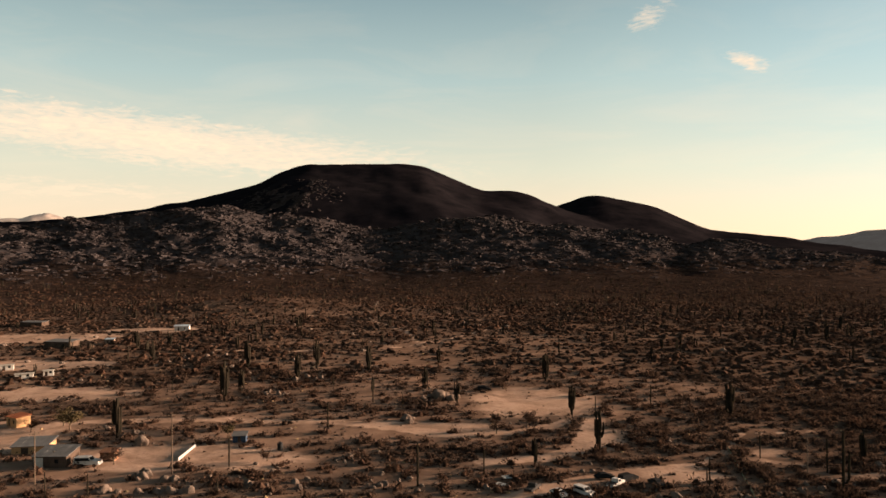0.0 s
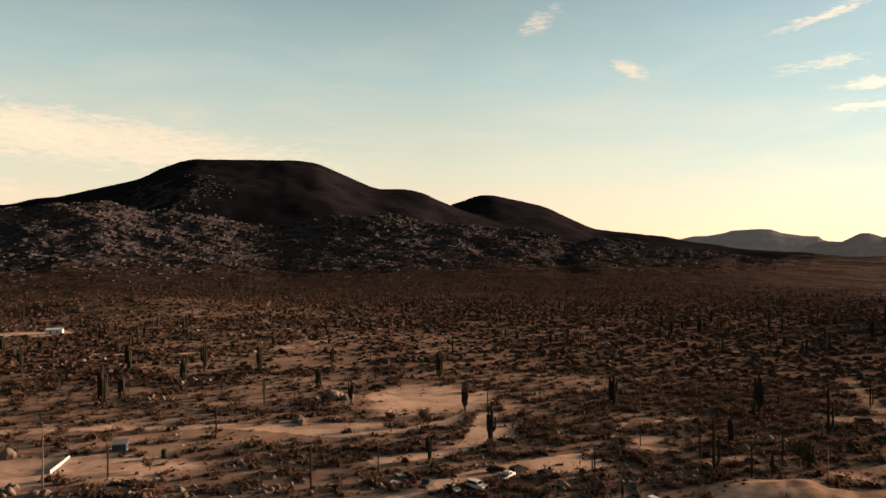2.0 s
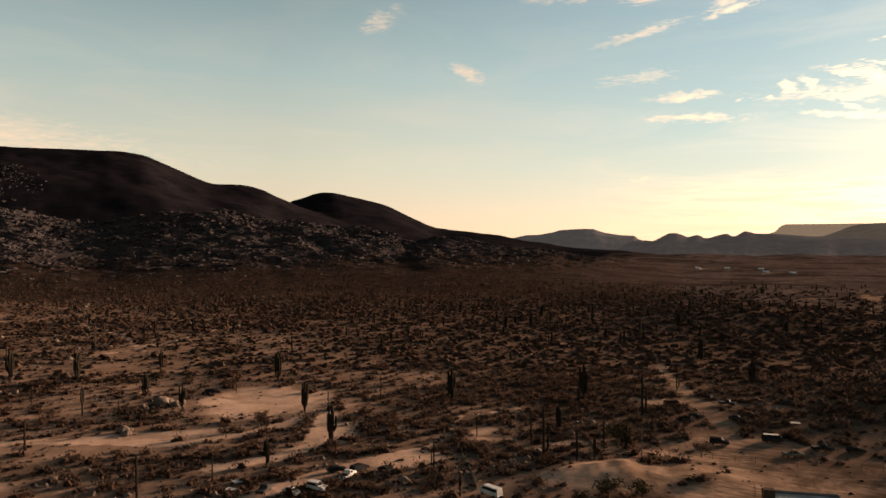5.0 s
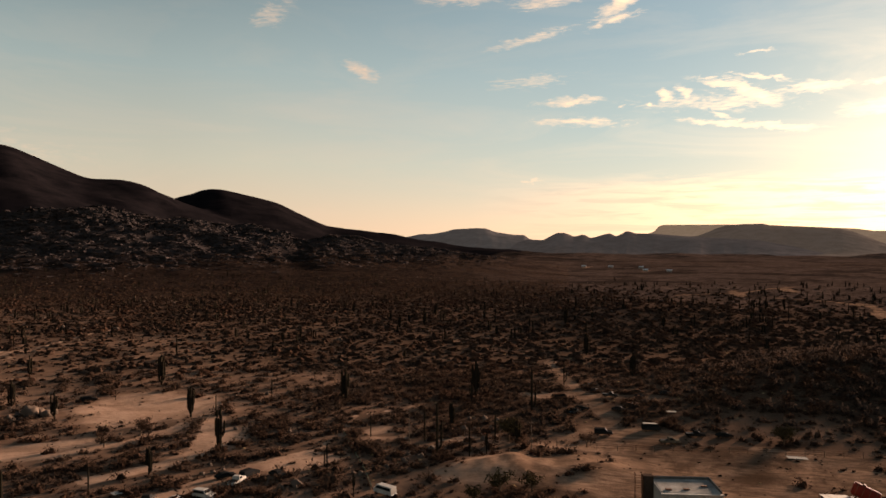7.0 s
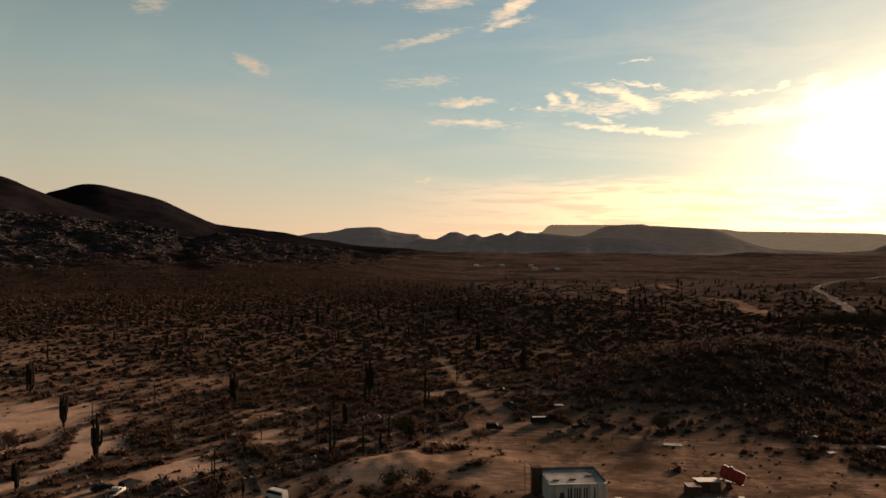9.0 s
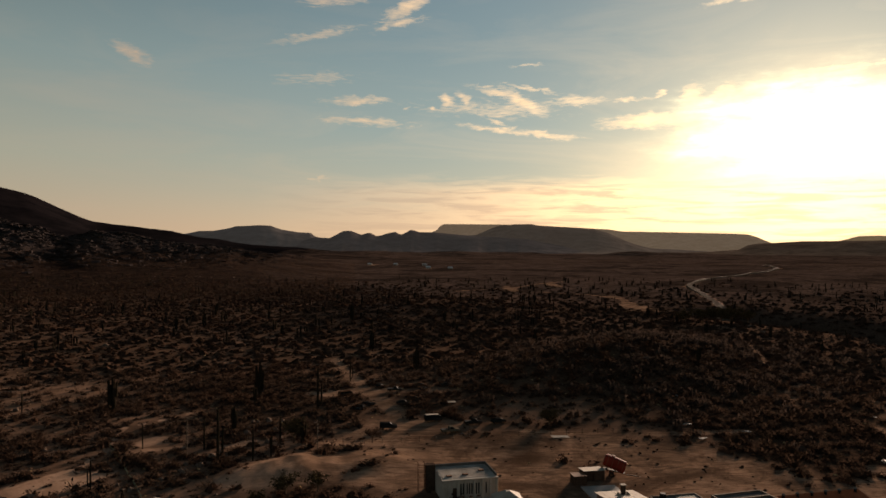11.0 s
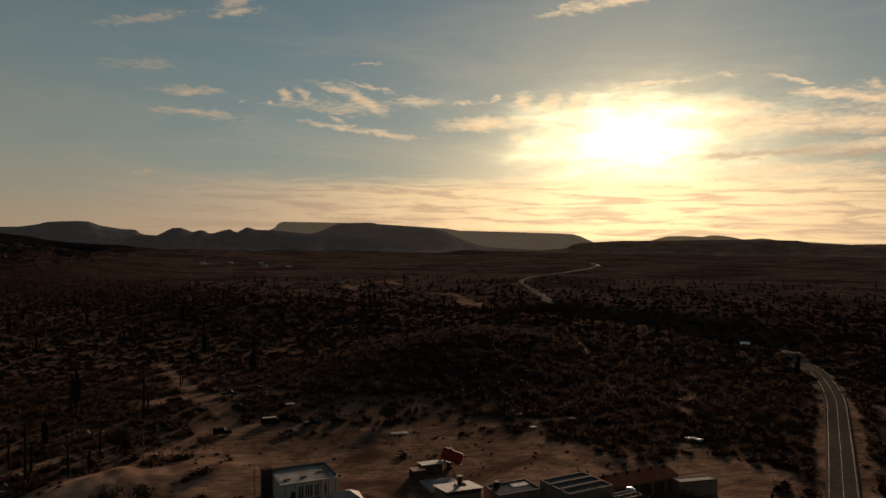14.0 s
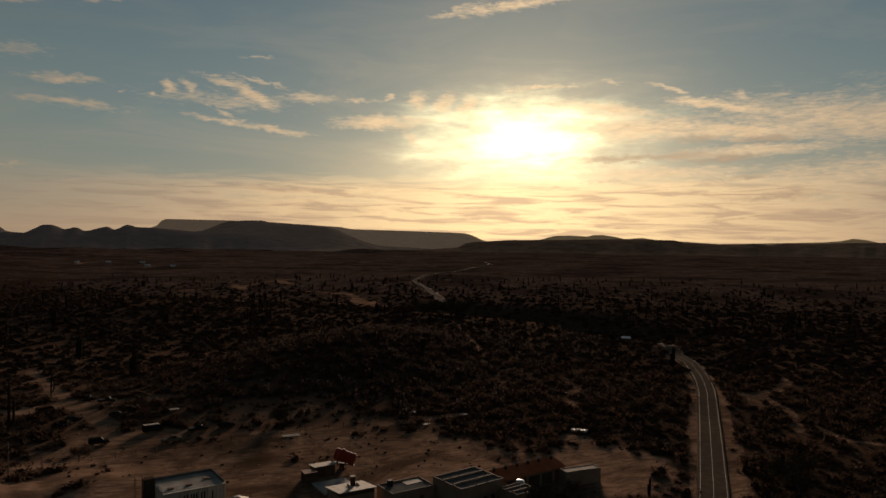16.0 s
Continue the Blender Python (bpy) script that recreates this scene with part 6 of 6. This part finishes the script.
def make_tree(seed, leafy):
    """A desert tree 1 m tall: forked trunk, limbs, and a thin crown of small leaves."""
    q2 = random.Random(seed)
    t = thing("desert_tree", "small desert tree with thin dusty crown" if leafy else "bare twiggy desert tree on sand", "tree", "desert trees")
    part("trunk", tube([(0, 0, -0.05), (0.01, 0, 0.12), (0.03, 0.01, 0.3)], [0.045, 0.035, 0.028], 7), BARK, t)
    pts = []
    for k in range(9):
        a, e = q2.uniform(0, 6.28), q2.uniform(0.5, 1.25)
        d = Vector((math.cos(a) * math.cos(e), math.sin(a) * math.cos(e), math.sin(e)))
        mid, tip = Vector((0.03, 0.01, 0.26)) + d * 0.3, Vector((0.03, 0.01, 0.26)) + d * q2.uniform(0.5, 0.72)
        tip.z = min(tip.z, 0.98)
        part("limb", tube([(0.03, 0.01, 0.25), mid + Vector((0, 0, 0.03)), tip], [0.02, 0.012, 0.004], 5), BARK, t)
        pts += [(mid, 0.6), (tip, 1.0), (tip.lerp(mid, 0.5), 0.8)]
    tris = []
    rg = np.random.default_rng(seed)
    for p, w in pts:
        for _ in range(34 if leafy else 44):
            c = np.array(p) + rg.normal(0, 0.085, 3) * (1, 1, 0.7)
            d1, d2 = rg.normal(0, 1, 3), rg.normal(0, 1, 3)
            s = 0.035 if leafy else 0.027
            tris.append([c + d1 * s, c - d1 * s * 0.5 + d2 * s * 0.6, c - d2 * s * 0.7])
    v = np.array(tris).reshape(-1, 3)
    me = mesh_of("crown", v, np.arange(len(v)).reshape(-1, 3), [LEAF if leafy else SCRUB])
    ob = new("crown", me)
    ob.parent = t
    return t


TREES = [make_tree(3, True), make_tree(4, False), make_tree(5, True)]
for x, y, tall, k in ((21.3, 180.7, 4.6, 1), (13, 174, 3.6, 1), (-95, 179.5, 5.0, 0), (-99, 184, 4.5, 2), (-64, 178, 4.0, 1), (-52, 170, 3.4, 0), (94, 133, 5.5, 0), (124, 23.5, 3.2, 2),
                      (396, 165, 9, 0), (402, 152, 10, 2), (388, 172, 8, 2), (410, 160, 9, 0), (399, 159, 9.5, 0), (418, 157, 9, 2), (424, 150, 8, 0), (73, 106, 4.0, 2), (78, 103, 3.6, 0), (66, 104, 3.2, 2), (143, 97.5, 4.2, 0), (146, 99, 3.8, 2), (106, 120, 3.5, 1), (-38, 152, 2.8, 1),
                      (188, 19, 4.5, 2), (184, 30, 4, 0), (180, 14, 3.8, 2), (147, -12, 5, 0), (142, -14, 4.5, 2), (153, -16, 4.8, 2), (-70, 150, 3.5, 1), (-104, 178, 3.5, 1)):
    plant(TREES, k, x, y, tall, q.uniform(0, 360), 1.15)

plant(TREES, 0, 109.1, 25.4, 7.2, 40, 0.7)
plant(TREES, 2, 109.9, 25.2, 6.6, 130, 0.7)


def utility_pole(x, y, tall, turn):
    p = place("utility_pole", "weathered wooden utility pole with short crossarm", "pole", x, y, turn, "utility poles")
    part("pole", drum(0.12, 0.08, tall + 0.3, Matrix.Translation((0, 0, -0.3)), 10), WOOD, p)
    arm = part("crossarm", box(1.7, 0.12, 0.14, Matrix.Translation((0, 0.14, tall - 0.6)), 0.02), WOOD, p)
    for s in (-0.7, 0.7):
        part("insulator", drum(0.05, 0.04, 0.16, Matrix.Translation((s, 0.14, tall - 0.46)), 8), BLACK, arm)


for x, y, tall, turn in ((-77, 133, 11.5, 40), (-55, 143, 12.5, 40), (72, 140, 8.3, -20), (93, 123, 6.8, -20)):
    utility_pole(x, y, tall, turn)
